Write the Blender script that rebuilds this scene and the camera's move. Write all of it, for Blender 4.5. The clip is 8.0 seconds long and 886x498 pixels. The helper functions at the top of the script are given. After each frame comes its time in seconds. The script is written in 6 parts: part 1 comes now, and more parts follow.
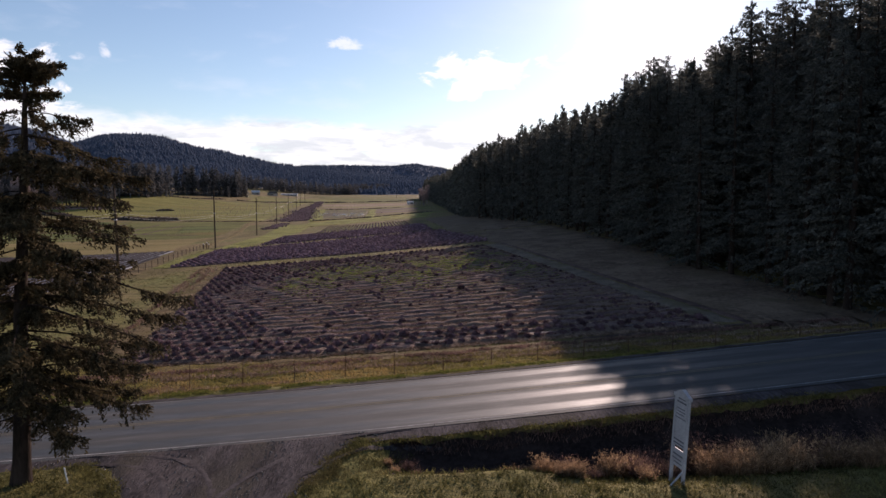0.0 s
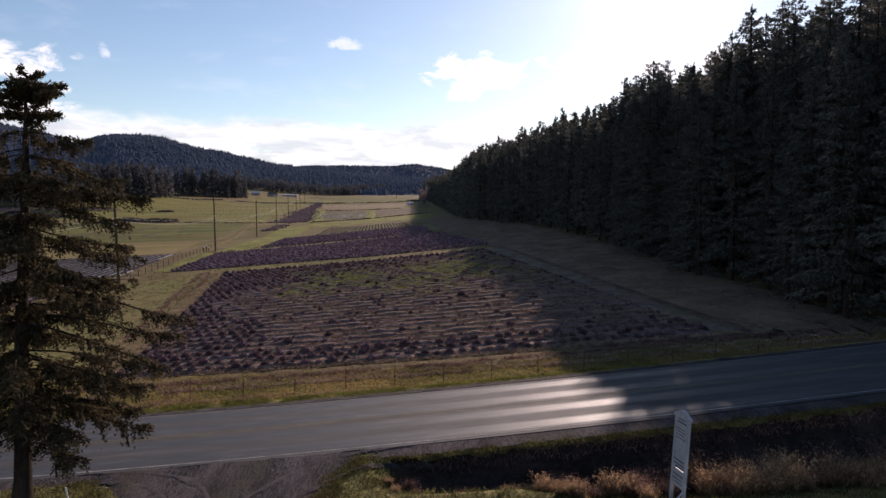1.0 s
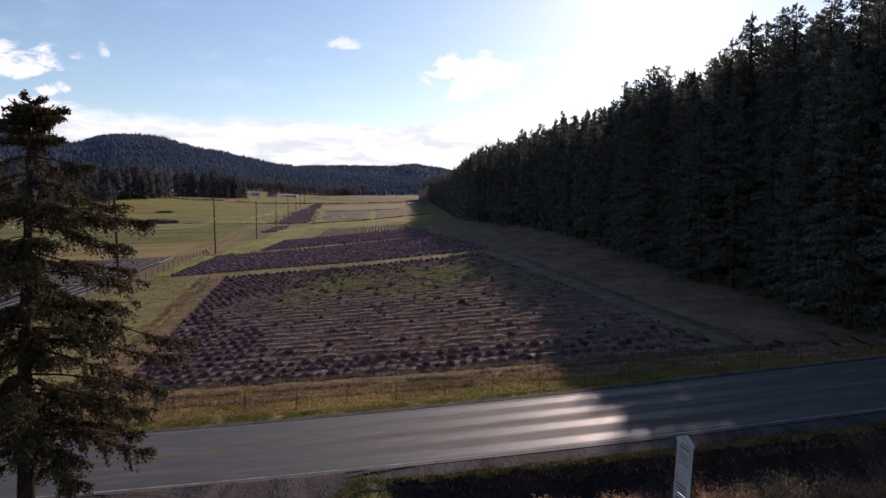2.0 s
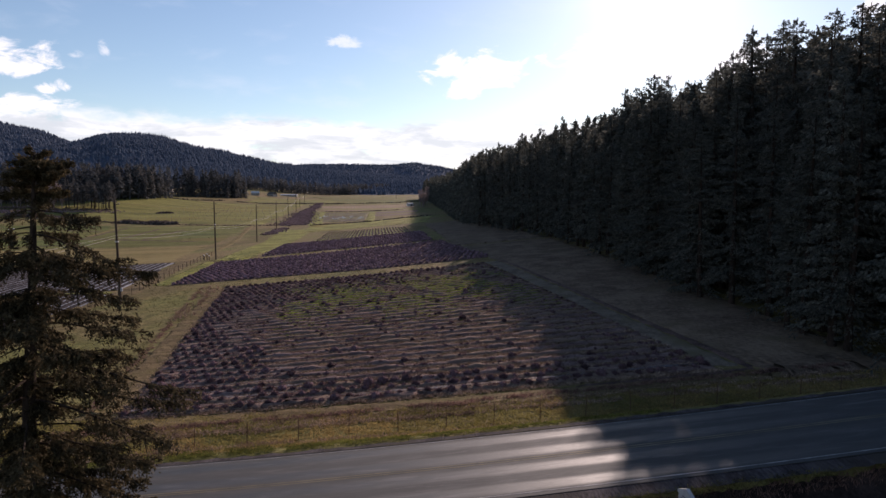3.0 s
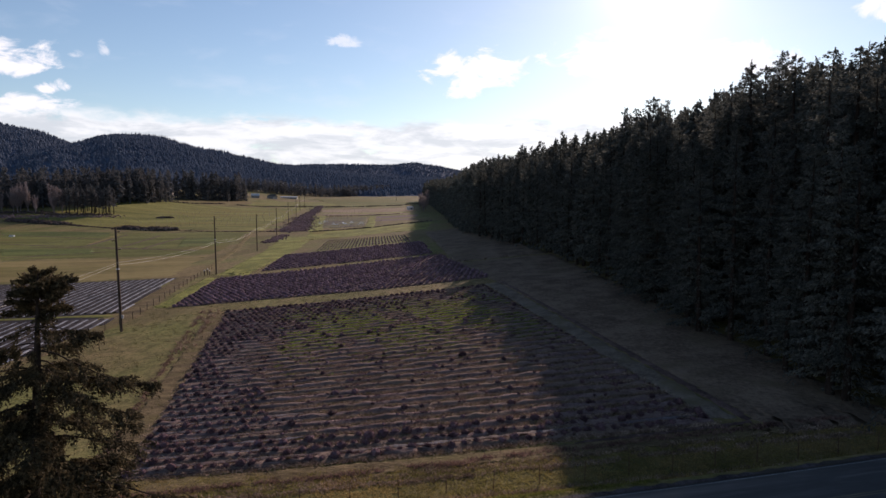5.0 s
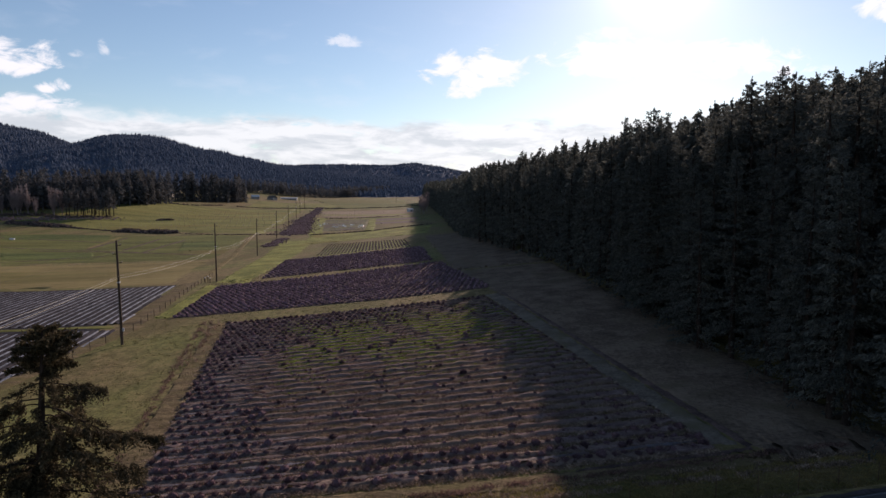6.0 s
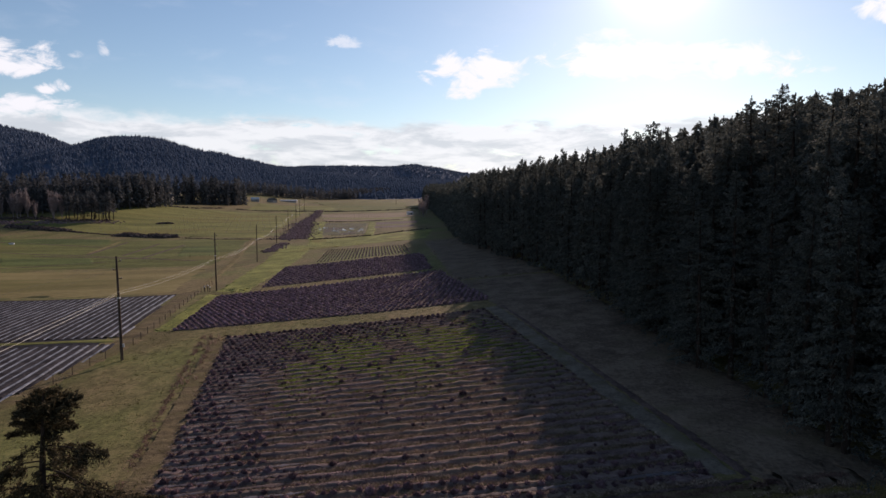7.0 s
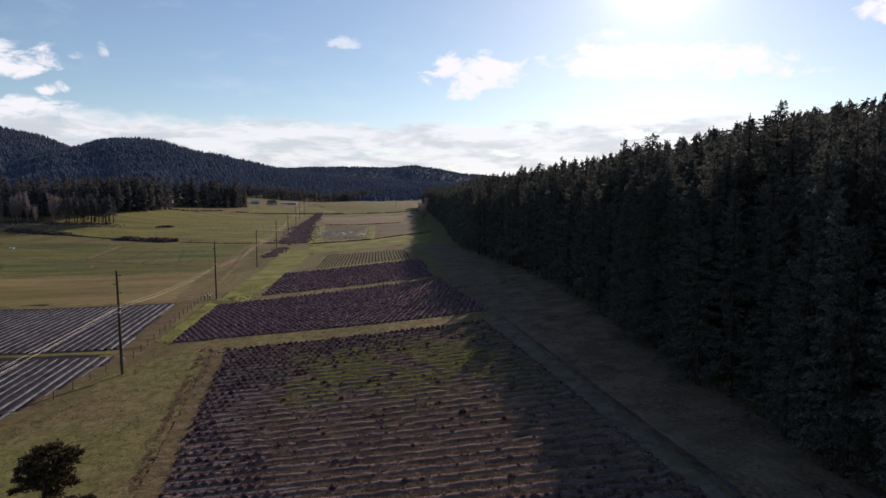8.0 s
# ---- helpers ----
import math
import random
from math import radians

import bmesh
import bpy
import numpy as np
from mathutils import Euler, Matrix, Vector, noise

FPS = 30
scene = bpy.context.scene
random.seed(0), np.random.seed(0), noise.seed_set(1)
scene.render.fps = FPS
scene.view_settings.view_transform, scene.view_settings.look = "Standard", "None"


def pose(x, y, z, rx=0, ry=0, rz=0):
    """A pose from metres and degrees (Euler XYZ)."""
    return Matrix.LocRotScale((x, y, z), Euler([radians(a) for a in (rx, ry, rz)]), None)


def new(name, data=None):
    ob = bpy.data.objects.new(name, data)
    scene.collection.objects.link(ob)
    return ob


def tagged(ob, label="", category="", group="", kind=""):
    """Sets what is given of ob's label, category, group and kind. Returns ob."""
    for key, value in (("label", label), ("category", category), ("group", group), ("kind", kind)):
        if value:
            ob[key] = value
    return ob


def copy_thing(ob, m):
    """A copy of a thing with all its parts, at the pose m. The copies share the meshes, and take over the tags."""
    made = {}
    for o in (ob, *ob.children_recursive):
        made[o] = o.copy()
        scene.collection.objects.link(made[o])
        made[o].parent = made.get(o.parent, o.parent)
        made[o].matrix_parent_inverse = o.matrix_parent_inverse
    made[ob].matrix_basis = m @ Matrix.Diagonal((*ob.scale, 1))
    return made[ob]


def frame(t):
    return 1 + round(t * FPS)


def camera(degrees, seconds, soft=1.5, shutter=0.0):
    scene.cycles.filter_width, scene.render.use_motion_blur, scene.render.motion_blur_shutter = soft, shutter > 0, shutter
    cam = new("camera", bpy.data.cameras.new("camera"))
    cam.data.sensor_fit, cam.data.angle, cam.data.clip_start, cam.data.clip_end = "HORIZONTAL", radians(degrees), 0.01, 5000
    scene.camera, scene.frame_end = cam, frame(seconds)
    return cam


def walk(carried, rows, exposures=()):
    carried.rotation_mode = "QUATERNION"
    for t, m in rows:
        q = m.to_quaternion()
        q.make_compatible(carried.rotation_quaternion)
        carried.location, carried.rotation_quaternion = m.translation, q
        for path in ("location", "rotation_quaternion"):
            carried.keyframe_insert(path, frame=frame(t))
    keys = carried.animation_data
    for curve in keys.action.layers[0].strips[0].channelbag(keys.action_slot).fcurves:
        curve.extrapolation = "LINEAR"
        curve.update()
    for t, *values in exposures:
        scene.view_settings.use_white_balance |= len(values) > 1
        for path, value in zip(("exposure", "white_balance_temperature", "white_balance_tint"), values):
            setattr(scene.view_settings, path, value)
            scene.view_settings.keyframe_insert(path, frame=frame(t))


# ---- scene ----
# ---- camera ----
cam = camera(71.0, 8.0)
METRES, EYE, TILT, LEAN, TURN = 13.8, 9.8, -4.63, 0.0, 0.0
ROWS = [
    (0.0, 0.0, 0.0, 0.0, -0.0, 0.0, -0.0),
    (0.5, -0.0005, -0.0011, 0.0236, -0.0, 0.01, 0.02),
    (1.0, -0.0014, -0.0025, 0.0505, -0.01, 0.01, 0.03),
    (1.5, -0.0048, -0.0036, 0.0727, -0.03, 0.01, 0.03),
    (3.0, -0.0158, -0.012, 0.2517, -0.05, -0.16, 0.0),
    (3.5, -0.0172, -0.0167, 0.3296, -0.03, -0.22, 0.01),
    (4.0, -0.0148, -0.0207, 0.4008, -0.03, -0.29, 0.04),
    (4.5, -0.012, -0.0249, 0.4764, -0.04, -0.22, 0.07),
    (6.0, -0.0211, -0.0348, 0.694, -0.05, -0.23, 0.03),
    (6.5, -0.0227, -0.0351, 0.7748, -0.07, -0.2, 0.03),
    (7.0, -0.0213, -0.0395, 0.8537, -0.07, -0.15, 0.03),
    (7.5, -0.0212, -0.045, 0.9303, -0.08, -0.11, 0.04),
    (8.0, -0.0184, -0.0509, 0.9974, -0.08, -0.08, 0.07),
]
walk(cam, [(t, pose(0, 0, EYE, TILT, LEAN, TURN) @ pose(METRES * x, METRES * y, METRES * z, 90 + pitch, roll, yaw)) for t, x, y, z, yaw, pitch, roll in ROWS],
     exposures=[(0.0, 0.42, 6450, 21), (4.5, 0.32, 6350, 19), (8.0, 0.12, 6300, 17)])

# ---- sky and sun ----
SUN_AZ, SUN_EL = 19.0, 20.5
SKY_STRENGTH, SUN_STRENGTH = 0.089, 5.0


class Nodes:
    """A thin wrapper that writes node trees in few words."""

    def __init__(self, tree):
        self.tree = tree
        tree.nodes.clear()

    def add(self, kind, inputs=None, **props):
        n = self.tree.nodes.new(kind)
        for k, v in props.items():
            setattr(n, k, v)
        for k, v in (inputs or {}).items():
            if isinstance(v, bpy.types.NodeSocket):
                self.tree.links.new(v, n.inputs[k])
            else:
                n.inputs[k].default_value = v
        return n

    def math(self, op, a, b=0.0, c=None, clamp=False):
        ins = {0: a, 1: b}
        if c is not None:
            ins[2] = c
        return self.add("ShaderNodeMath", ins, operation=op, use_clamp=clamp).outputs[0]

    def mix(self, f, a, b, blend="MIX"):
        return self.add("ShaderNodeMix", {0: f, 6: a, 7: b}, data_type="RGBA", blend_type=blend).outputs[2]

    def noise(self, vec, scale, detail=4.0, rough=0.55, distortion=0.0):
        return self.add("ShaderNodeTexNoise", {"Vector": vec, "Scale": scale, "Detail": detail, "Roughness": rough, "Distortion": distortion}).outputs[0]

    def ramp(self, f, lo, hi):
        return self.add("ShaderNodeMapRange", {0: f, 1: lo, 2: hi, 3: 0.0, 4: 1.0}, interpolation_type="SMOOTHSTEP").outputs[0]

    def scaled(self, vec, s):
        return self.add("ShaderNodeMapping", {0: vec, 3: s}).outputs[0]


def build_world():
    w = bpy.data.worlds.new("winter_sky")
    w.use_nodes = True
    scene.world = w
    n = Nodes(w.node_tree)
    sky = n.add("ShaderNodeTexSky", sky_type="NISHITA", sun_disc=False, sun_elevation=radians(SUN_EL), sun_rotation=radians(SUN_AZ),
                altitude=20.0, air_density=1.0, dust_density=0.15, ozone_density=1.2).outputs[0]
    sky = n.add("ShaderNodeVectorMath", {0: sky, 1: (0.965, 1.0, 1.01)}, operation="MULTIPLY").outputs[0]
    d = n.add("ShaderNodeTexCoord").outputs["Generated"]
    sep = n.add("ShaderNodeSeparateXYZ", {0: d})
    x, y, z = sep.outputs
    yy = n.math("MAXIMUM", y, 0.05)
    u, v = n.math("DIVIDE", x, yy), n.math("ADD", n.math("DIVIDE", z, yy), 0.011)
    puff = n.noise(n.scaled(d, (1.0, 1.0, 1.9)), 21.0, 8.0, 0.62, 0.5)
    wisp = n.noise(n.scaled(d, (1.0, 1.0, 3.0)), 11.0, 8.0, 0.58, 0.2)
    # single fair-weather clouds: across, up, half-width, half-height
    clouds = ((-0.155, 0.252, 0.036, 0.013, 0.5), (0.055, 0.211, 0.088, 0.043, 0.0), (0.028, 0.174, 0.034, 0.016, 0.1), (0.29, 0.226, 0.135, 0.041, 0.0), (0.45, 0.224, 0.14, 0.038, 0.0),
              (-0.71, 0.232, 0.105, 0.043, 0.1), (-0.614, 0.187, 0.030, 0.020, 0.25), (-0.67, 0.158, 0.095, 0.019, 0.1), (-0.53, 0.245, 0.013, 0.018, 1.35), (-0.575, 0.236, 0.02, 0.010, 1.35), (-0.62, 0.255, 0.05, 0.012, 1.3),
              (0.69, 0.305, 0.05, 0.032, 0.2), (0.25, 0.262, 0.05, 0.012, 0.5), (0.61, 0.215, 0.018, 0.014, 0.8))
    mask, faint = n.math("ADD", -3.0, 0.0), n.math("ADD", -3.0, 0.0)
    for cu, cv, a, b, thin_by in clouds:
        du = n.math("MULTIPLY", n.math("SUBTRACT", u, cu), 1 / a)
        dv = n.math("MULTIPLY", n.math("SUBTRACT", v, cv - 0.2 * b), 1 / b)
        dv = n.math("ADD", dv, n.math("MULTIPLY", n.math("MINIMUM", dv, 0.0), 0.9))
        r = n.math("SUBTRACT", 1.0 - thin_by, n.math("ADD", n.math("MULTIPLY", du, du), n.math("MULTIPLY", dv, dv)))
        if thin_by >= 0.5:
            faint = n.math("MAXIMUM", faint, r)
        else:
            mask = n.math("MAXIMUM", mask, r)
    faint = n.math("ADD", n.math("ADD", faint, 0.5), n.math("MULTIPLY", n.math("SUBTRACT", puff, 0.5), 8.0))
    faint = n.math("MULTIPLY", n.ramp(faint, -0.2, 1.6), 0.6)
    mask = n.math("ADD", n.math("MAXIMUM", mask, -3.0), n.math("MULTIPLY", n.math("SUBTRACT", puff, 0.5), 4.4))
    mask = n.math("MULTIPLY", n.math("MAXIMUM", faint, n.ramp(mask, -0.1, 0.8)), n.ramp(y, 0.1, 0.3))
    # a bank of low cloud all round the horizon
    up = n.math("ADD", z, n.math("MULTIPLY", n.math("SUBTRACT", wisp, 0.5), 0.055))
    bank = n.math("MULTIPLY", n.ramp(up, 0.124, 0.106), n.ramp(wisp, 0.30, 0.44))
    shade = n.ramp(n.noise(n.scaled(d, (1.0, 1.0, 4.5)), 9.0, 8.0, 0.62, 0.3), 0.38, 0.58)
    thin = n.math("MULTIPLY", n.math("MULTIPLY", n.ramp(wisp, 0.5, 0.8), n.ramp(z, 0.5, 0.1)), 0.22)
    lit = n.mix(shade, (6.5, 6.95, 7.1, 1), (9.2, 9.4, 9.2, 1))
    col = n.mix(thin, sky, (7.6, 8.2, 9.0, 1))
    col = n.mix(n.math("MULTIPLY", bank, 0.92), col, lit)
    col = n.mix(mask, col, (9.6, 9.6, 9.55, 1))
    # bright aureole of hazy air about the sun
    az, el = radians(SUN_AZ), radians(SUN_EL)
    s = (math.sin(az) * math.cos(el), math.cos(az) * math.cos(el), math.sin(el))
    dot = n.add("ShaderNodeVectorMath", {0: d, 1: s}, operation="DOT_PRODUCT").outputs["Value"]
    near = n.math("POWER", n.math("MAXIMUM", dot, 0.0), 650.0)
    wide = n.math("POWER", n.math("MAXIMUM", dot, 0.0), 170.0)
    far_glow = n.math("MULTIPLY", n.math("POWER", n.math("MAXIMUM", dot, 0.0), 14.0), 0.9)
    glow = n.math("ADD", n.math("MULTIPLY", near, 26.0), n.math("MULTIPLY", wide, 2.2))
    glow = n.math("ADD", glow, far_glow)
    halo = n.add("ShaderNodeVectorMath", {0: (1.0, 0.97, 0.92), "Scale": glow}, operation="SCALE").outputs[0]
    col = n.mix(1.0, col, halo, "ADD")
    bg = n.add("ShaderNodeBackground", {"Color": col, "Strength": SKY_STRENGTH})
    n.add("ShaderNodeOutputWorld", {"Surface": bg.outputs[0]})


build_world()
sun = new("sun", bpy.data.lights.new("sun", "SUN"))
sun.data.energy, sun.data.angle, sun.data.color = SUN_STRENGTH, radians(0.6), (1.0, 0.82, 0.69)
sun.matrix_world = pose(0, 0, 60, 90 - SUN_EL, 0, 180 - SUN_AZ)


# ---- materials ----
def surface(name, dark, light, scale=1.0, fine=12.0, rough=0.9, bump=0.3, depth=0.02, third=None, third_at=(0.55, 0.7), stretch=(1, 1, 1),
            translucent=0.0, island=0.0, spec=0.04, metal=0.0, rough_var=0.0, one_by_one=0.0, stripes=None):
    """Two-scale mottled surface: dark to light by a coarse and a fine noise, a third colour in patches, fine relief, and per-piece variation."""
    m = bpy.data.materials.new(name)
    m.use_nodes = True
    n = Nodes(m.node_tree)
    vec = n.scaled(n.add("ShaderNodeTexCoord").outputs["Object"], stretch)
    coarse, grain = n.noise(vec, scale, 5.0, 0.6), n.noise(vec, fine, 4.0, 0.65)
    f = n.ramp(n.math("ADD", n.math("MULTIPLY", coarse, 0.55), n.math("MULTIPLY", grain, 0.45)), 0.34, 0.66)
    col = n.mix(f, (*dark, 1), (*light, 1))
    if third:
        patch = n.ramp(n.noise(vec, scale * 0.37, 4.0, 0.6, 0.3), *third_at)
        col = n.mix(patch, col, (*third, 1))
    if stripes:
        turned = n.add("ShaderNodeMapping", {0: n.add("ShaderNodeTexCoord").outputs["Object"], 2: (0, 0, radians(stripes[1]))}).outputs[0]
        wv = n.add("ShaderNodeTexWave", {"Vector": turned, "Scale": stripes[0], "Distortion": 2.5, "Detail": 3.0, "Detail Scale": 0.8}).outputs[1]
        col = n.mix(n.math("MULTIPLY", n.ramp(wv, 0.45, 0.95), stripes[2]), col, (*dark, 1))
    if island:
        rnd = n.add("ShaderNodeNewGeometry").outputs["Random Per Island"]
        k = n.math("ADD", 1.0 - island, n.math("MULTIPLY", rnd, 2 * island))
        col = n.add("ShaderNodeVectorMath", {0: col, "Scale": k}, operation="SCALE").outputs[0]
    if one_by_one:
        rnd = n.add("ShaderNodeObjectInfo").outputs["Random"]
        k = n.math("ADD", 1.0 - one_by_one, n.math("MULTIPLY", rnd, 2 * one_by_one))
        col = n.add("ShaderNodeVectorMath", {0: col, "Scale": k}, operation="SCALE").outputs[0]
    r = n.math("ADD", rough - rough_var / 2, n.math("MULTIPLY", coarse, rough_var)) if rough_var else rough
    ins = {"Base Color": col, "Roughness": r, "Specular IOR Level": spec, "Metallic": metal}
    if bump:
        ins["Normal"] = n.add("ShaderNodeBump", {"Height": grain, "Strength": bump, "Distance": depth}).outputs[0]
    out = n.add("ShaderNodeBsdfPrincipled", ins).outputs[0]
    if translucent:
        t = n.add("ShaderNodeBsdfTranslucent", {"Color": col}).outputs[0]
        out = n.add("ShaderNodeMixShader", {0: translucent, 1: out, 2: t}).outputs[0]
    n.add("ShaderNodeOutputMaterial", {"Surface": out})
    return m


def pasture():
    """Winter grass of the valley: green and straw patches at several sizes, faint mowing lines."""
    m = bpy.data.materials.new("winter_pasture")
    m.use_nodes = True
    n = Nodes(m.node_tree)
    p = n.add("ShaderNodeTexCoord").outputs["Object"]
    big = n.noise(n.scaled(p, (0.6, 1.0, 1.0)), 0.011, 4.0, 0.6, 0.4)
    mid = n.noise(n.scaled(p, (1.0, 0.5, 1.0)), 0.09, 5.0, 0.6)
    fine = n.noise(p, 2.4, 5.0, 0.7)
    tuft = n.noise(p, 14.0, 3.0, 0.6)
    clump = n.noise(n.scaled(p, (1.0, 0.7, 1.0)), 0.7, 5.0, 0.7)
    grain = n.ramp(n.math("ADD", n.math("MULTIPLY", fine, 0.5), n.math("MULTIPLY", clump, 0.5)), 0.36, 0.64)
    green = n.mix(grain, (0.078, 0.078, 0.027, 1), (0.198, 0.188, 0.063, 1))
    straw = n.mix(grain, (0.098, 0.073, 0.034, 1), (0.225, 0.168, 0.082, 1))
    f = n.ramp(n.math("ADD", n.math("MULTIPLY", big, 0.5), n.math("ADD", n.math("MULTIPLY", mid, 0.35), n.math("MULTIPLY", clump, 0.15))), 0.405, 0.555)
    col = n.mix(f, green, straw)
    lines = n.add("ShaderNodeTexWave", {"Vector": n.scaled(p, (0.25, 1.0, 1.0)), "Scale": 0.035, "Distortion": 5.0, "Detail": 3.0, "Detail Scale": 0.6}).outputs[1]
    col = n.mix(n.math("MULTIPLY", n.ramp(lines, 0.6, 0.95), 0.35), col, (0.055, 0.055, 0.018, 1))
    col = n.mix(n.math("MULTIPLY", n.ramp(tuft, 0.5, 0.68), 0.4), col, (0.05, 0.045, 0.014, 1))
    relief = n.add("ShaderNodeBump", {"Height": n.math("ADD", n.math("MULTIPLY", clump, 1.5), n.math("ADD", fine, n.math("MULTIPLY", tuft, 0.4))), "Strength": 0.6, "Distance": 0.18}).outputs[0]
    b = n.add("ShaderNodeBsdfPrincipled", {"Base Color": col, "Roughness": 0.9, "Specular IOR Level": 0.04, "Normal": relief}).outputs[0]
    n.add("ShaderNodeOutputMaterial", {"Surface": b})
    return m


def asphalt():
    """Damp worn asphalt: smoother polished wheel tracks, rougher crown between; across the road runs in UV x."""
    m = bpy.data.materials.new("worn_damp_asphalt")
    m.use_nodes = True
    n = Nodes(m.node_tree)
    tc = n.add("ShaderNodeTexCoord")
    p, uv = tc.outputs["Object"], tc.outputs["UV"]
    across = n.add("ShaderNodeSeparateXYZ", {0: uv}).outputs[0]
    streak = n.noise(n.scaled(uv, (9.0, 0.35, 1.0)), 1.0, 5.0, 0.6)
    grit, blot = n.noise(p, 60.0, 3.0, 0.7), n.noise(p, 0.35, 4.0, 0.6)
    wave = n.math("COSINE", n.math("MULTIPLY", n.math("ADD", across, n.math("MULTIPLY", n.math("SUBTRACT", streak, 0.5), 0.03)), 8 * math.pi))
    track = n.ramp(n.math("MULTIPLY", wave, -1.0), -0.5, 0.8)
    col = n.mix(n.math("ADD", n.math("MULTIPLY", grit, 0.5), n.math("MULTIPLY", streak, 0.5)), (0.029, 0.0295, 0.0295, 1), (0.060, 0.060, 0.0595, 1))
    col = n.mix(n.math("MULTIPLY", n.ramp(blot, 0.5, 0.75), 0.4), col, (0.05, 0.048, 0.047, 1))
    worn = n.noise(n.scaled(uv, (55.0, 1.5, 1.0)), 1.0, 5.0, 0.7)
    col = n.add("ShaderNodeVectorMath", {0: col, "Scale": n.math("ADD", 0.55, n.math("MULTIPLY", worn, 0.9))}, operation="SCALE").outputs[0]
    pale = n.ramp(n.noise(n.scaled(uv, (15.0, 0.28, 1.0)), 1.0, 7.0, 0.7, 0.6), 0.48, 0.70)
    col = n.mix(n.math("MULTIPLY", pale, 0.75), col, (0.098, 0.092, 0.091, 1))
    r = n.math("ADD", n.math("ADD", n.math("ADD", 0.72, n.math("MULTIPLY", worn, 0.18)), n.math("MULTIPLY", track, -0.24)), n.math("MULTIPLY", n.math("SUBTRACT", blot, 0.5), 0.22))
    relief = n.add("ShaderNodeBump", {"Height": grit, "Strength": 0.35, "Distance": 0.006}).outputs[0]
    b = n.add("ShaderNodeBsdfPrincipled", {"Base Color": col, "Roughness": r, "Specular IOR Level": 0.22, "Specular Tint": (0.84, 0.96, 1.0, 1), "Normal": relief}).outputs[0]
    n.add("ShaderNodeOutputMaterial", {"Surface": b})
    return m


M_PASTURE, M_ASPHALT = pasture(), asphalt()
M_GRAVEL = surface("crushed_gravel", (0.017, 0.0145, 0.0155), (0.090, 0.078, 0.081), 0.7, 7.0, 0.92, 1.0, 0.06, (0.05, 0.044, 0.038), (0.45, 0.62), (1.3, 0.35, 1.0))
M_TYRE = surface("packed_fine_gravel", (0.023, 0.020, 0.021), (0.086, 0.075, 0.077), 1.2, 8.0, 0.9, 0.6, 0.02)
M_PAINT_W = surface("worn_white_road_paint", (0.10, 0.098, 0.096), (0.37, 0.365, 0.36), 1.2, 30.0, 0.7, 0.2, 0.004)
M_PAINT_Y = surface("worn_yellow_road_paint", (0.07, 0.064, 0.05), (0.22, 0.185, 0.115), 0.8, 26.0, 0.7, 0.2, 0.004)
M_SOIL = surface("bed_soil_and_straw", (0.068, 0.047, 0.045), (0.25, 0.176, 0.157), 0.6, 3.5, 0.95, 1.0, 0.16, (0.165, 0.12, 0.093), (0.45, 0.6), (0.35, 1.6, 1.0))
M_WEEDS = surface("low_green_weeds", (0.085, 0.13, 0.018), (0.26, 0.33, 0.045), 0.3, 4.0, 0.85, 0, translucent=0.35, island=0.4)
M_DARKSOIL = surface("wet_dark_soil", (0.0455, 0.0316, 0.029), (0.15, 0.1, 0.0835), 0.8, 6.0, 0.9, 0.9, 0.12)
# Wet ditch soil, its colour darkened further to imitate the hollow's shade.
M_DITCH = surface("shade_darkened_mud", (0.018, 0.013, 0.012), (0.058, 0.041, 0.036), 0.8, 6.0, 0.85, 0.9, 0.12)
M_STRAW = surface("dead_mown_grass", (0.085, 0.062, 0.028), (0.22, 0.165, 0.075), 0.5, 3.5, 0.92, 1.0, 0.15, (0.10, 0.095, 0.025), (0.5, 0.66), (0.4, 1.4, 1.0))
M_MULCH = surface("plastic_mulch_film", (0.065, 0.066, 0.076), (0.27, 0.274, 0.30), 0.35, 2.0, 0.7, 0.6, 0.05, spec=0.05, rough_var=0.2)
M_LAV = surface("lavender_stems", (0.098, 0.061, 0.071), (0.285, 0.182, 0.207), 1.3, 9.0, 0.9, 0, translucent=0.15, island=0.4)
M_LAV_OLD = surface("grey_lavender_clumps", (0.054, 0.032, 0.036), (0.172, 0.108, 0.116), 1.3, 9.0, 0.9, 0, translucent=0.2, island=0.5)
M_BRUSH = surface("bare_red_brown_brush", (0.085, 0.052, 0.046), (0.25, 0.155, 0.125), 0.5, 4.0, 0.9, 0, translucent=0.38, island=0.5)
M_BLADE = surface("grass_blades", (0.056, 0.054, 0.019), (0.178, 0.159, 0.06), 0.5, 3.0, 0.75, 0, third=(0.16, 0.125, 0.06), third_at=(0.52, 0.68), translucent=0.28, island=0.5)
M_DRY = surface("dry_tall_grass", (0.135, 0.085, 0.055), (0.43, 0.285, 0.165), 0.5, 4.0, 0.8, 0, translucent=0.45, island=0.55)
M_NEEDLE = surface("fir_needles", (0.059, 0.062, 0.054), (0.125, 0.128, 0.11), 0.7, 3.0, 0.8, 0, translucent=0.34, island=0.45, one_by_one=0.18)
M_NEEDLE_NEAR = surface("spruce_needles", (0.034, 0.029, 0.017), (0.10, 0.077, 0.042), 0.7, 3.0, 0.8, 0, translucent=0.25, island=0.45)
M_BARK = surface("conifer_bark", (0.016, 0.012, 0.010), (0.055, 0.041, 0.033), 1.5, 9.0, 0.95, 0.9, 0.03, stretch=(1, 1, 0.25))
M_PALEBARK = surface("pale_bare_twigs", (0.17, 0.135, 0.13), (0.36, 0.30, 0.29), 1.5, 8.0, 0.9, 0.3, translucent=0.25)
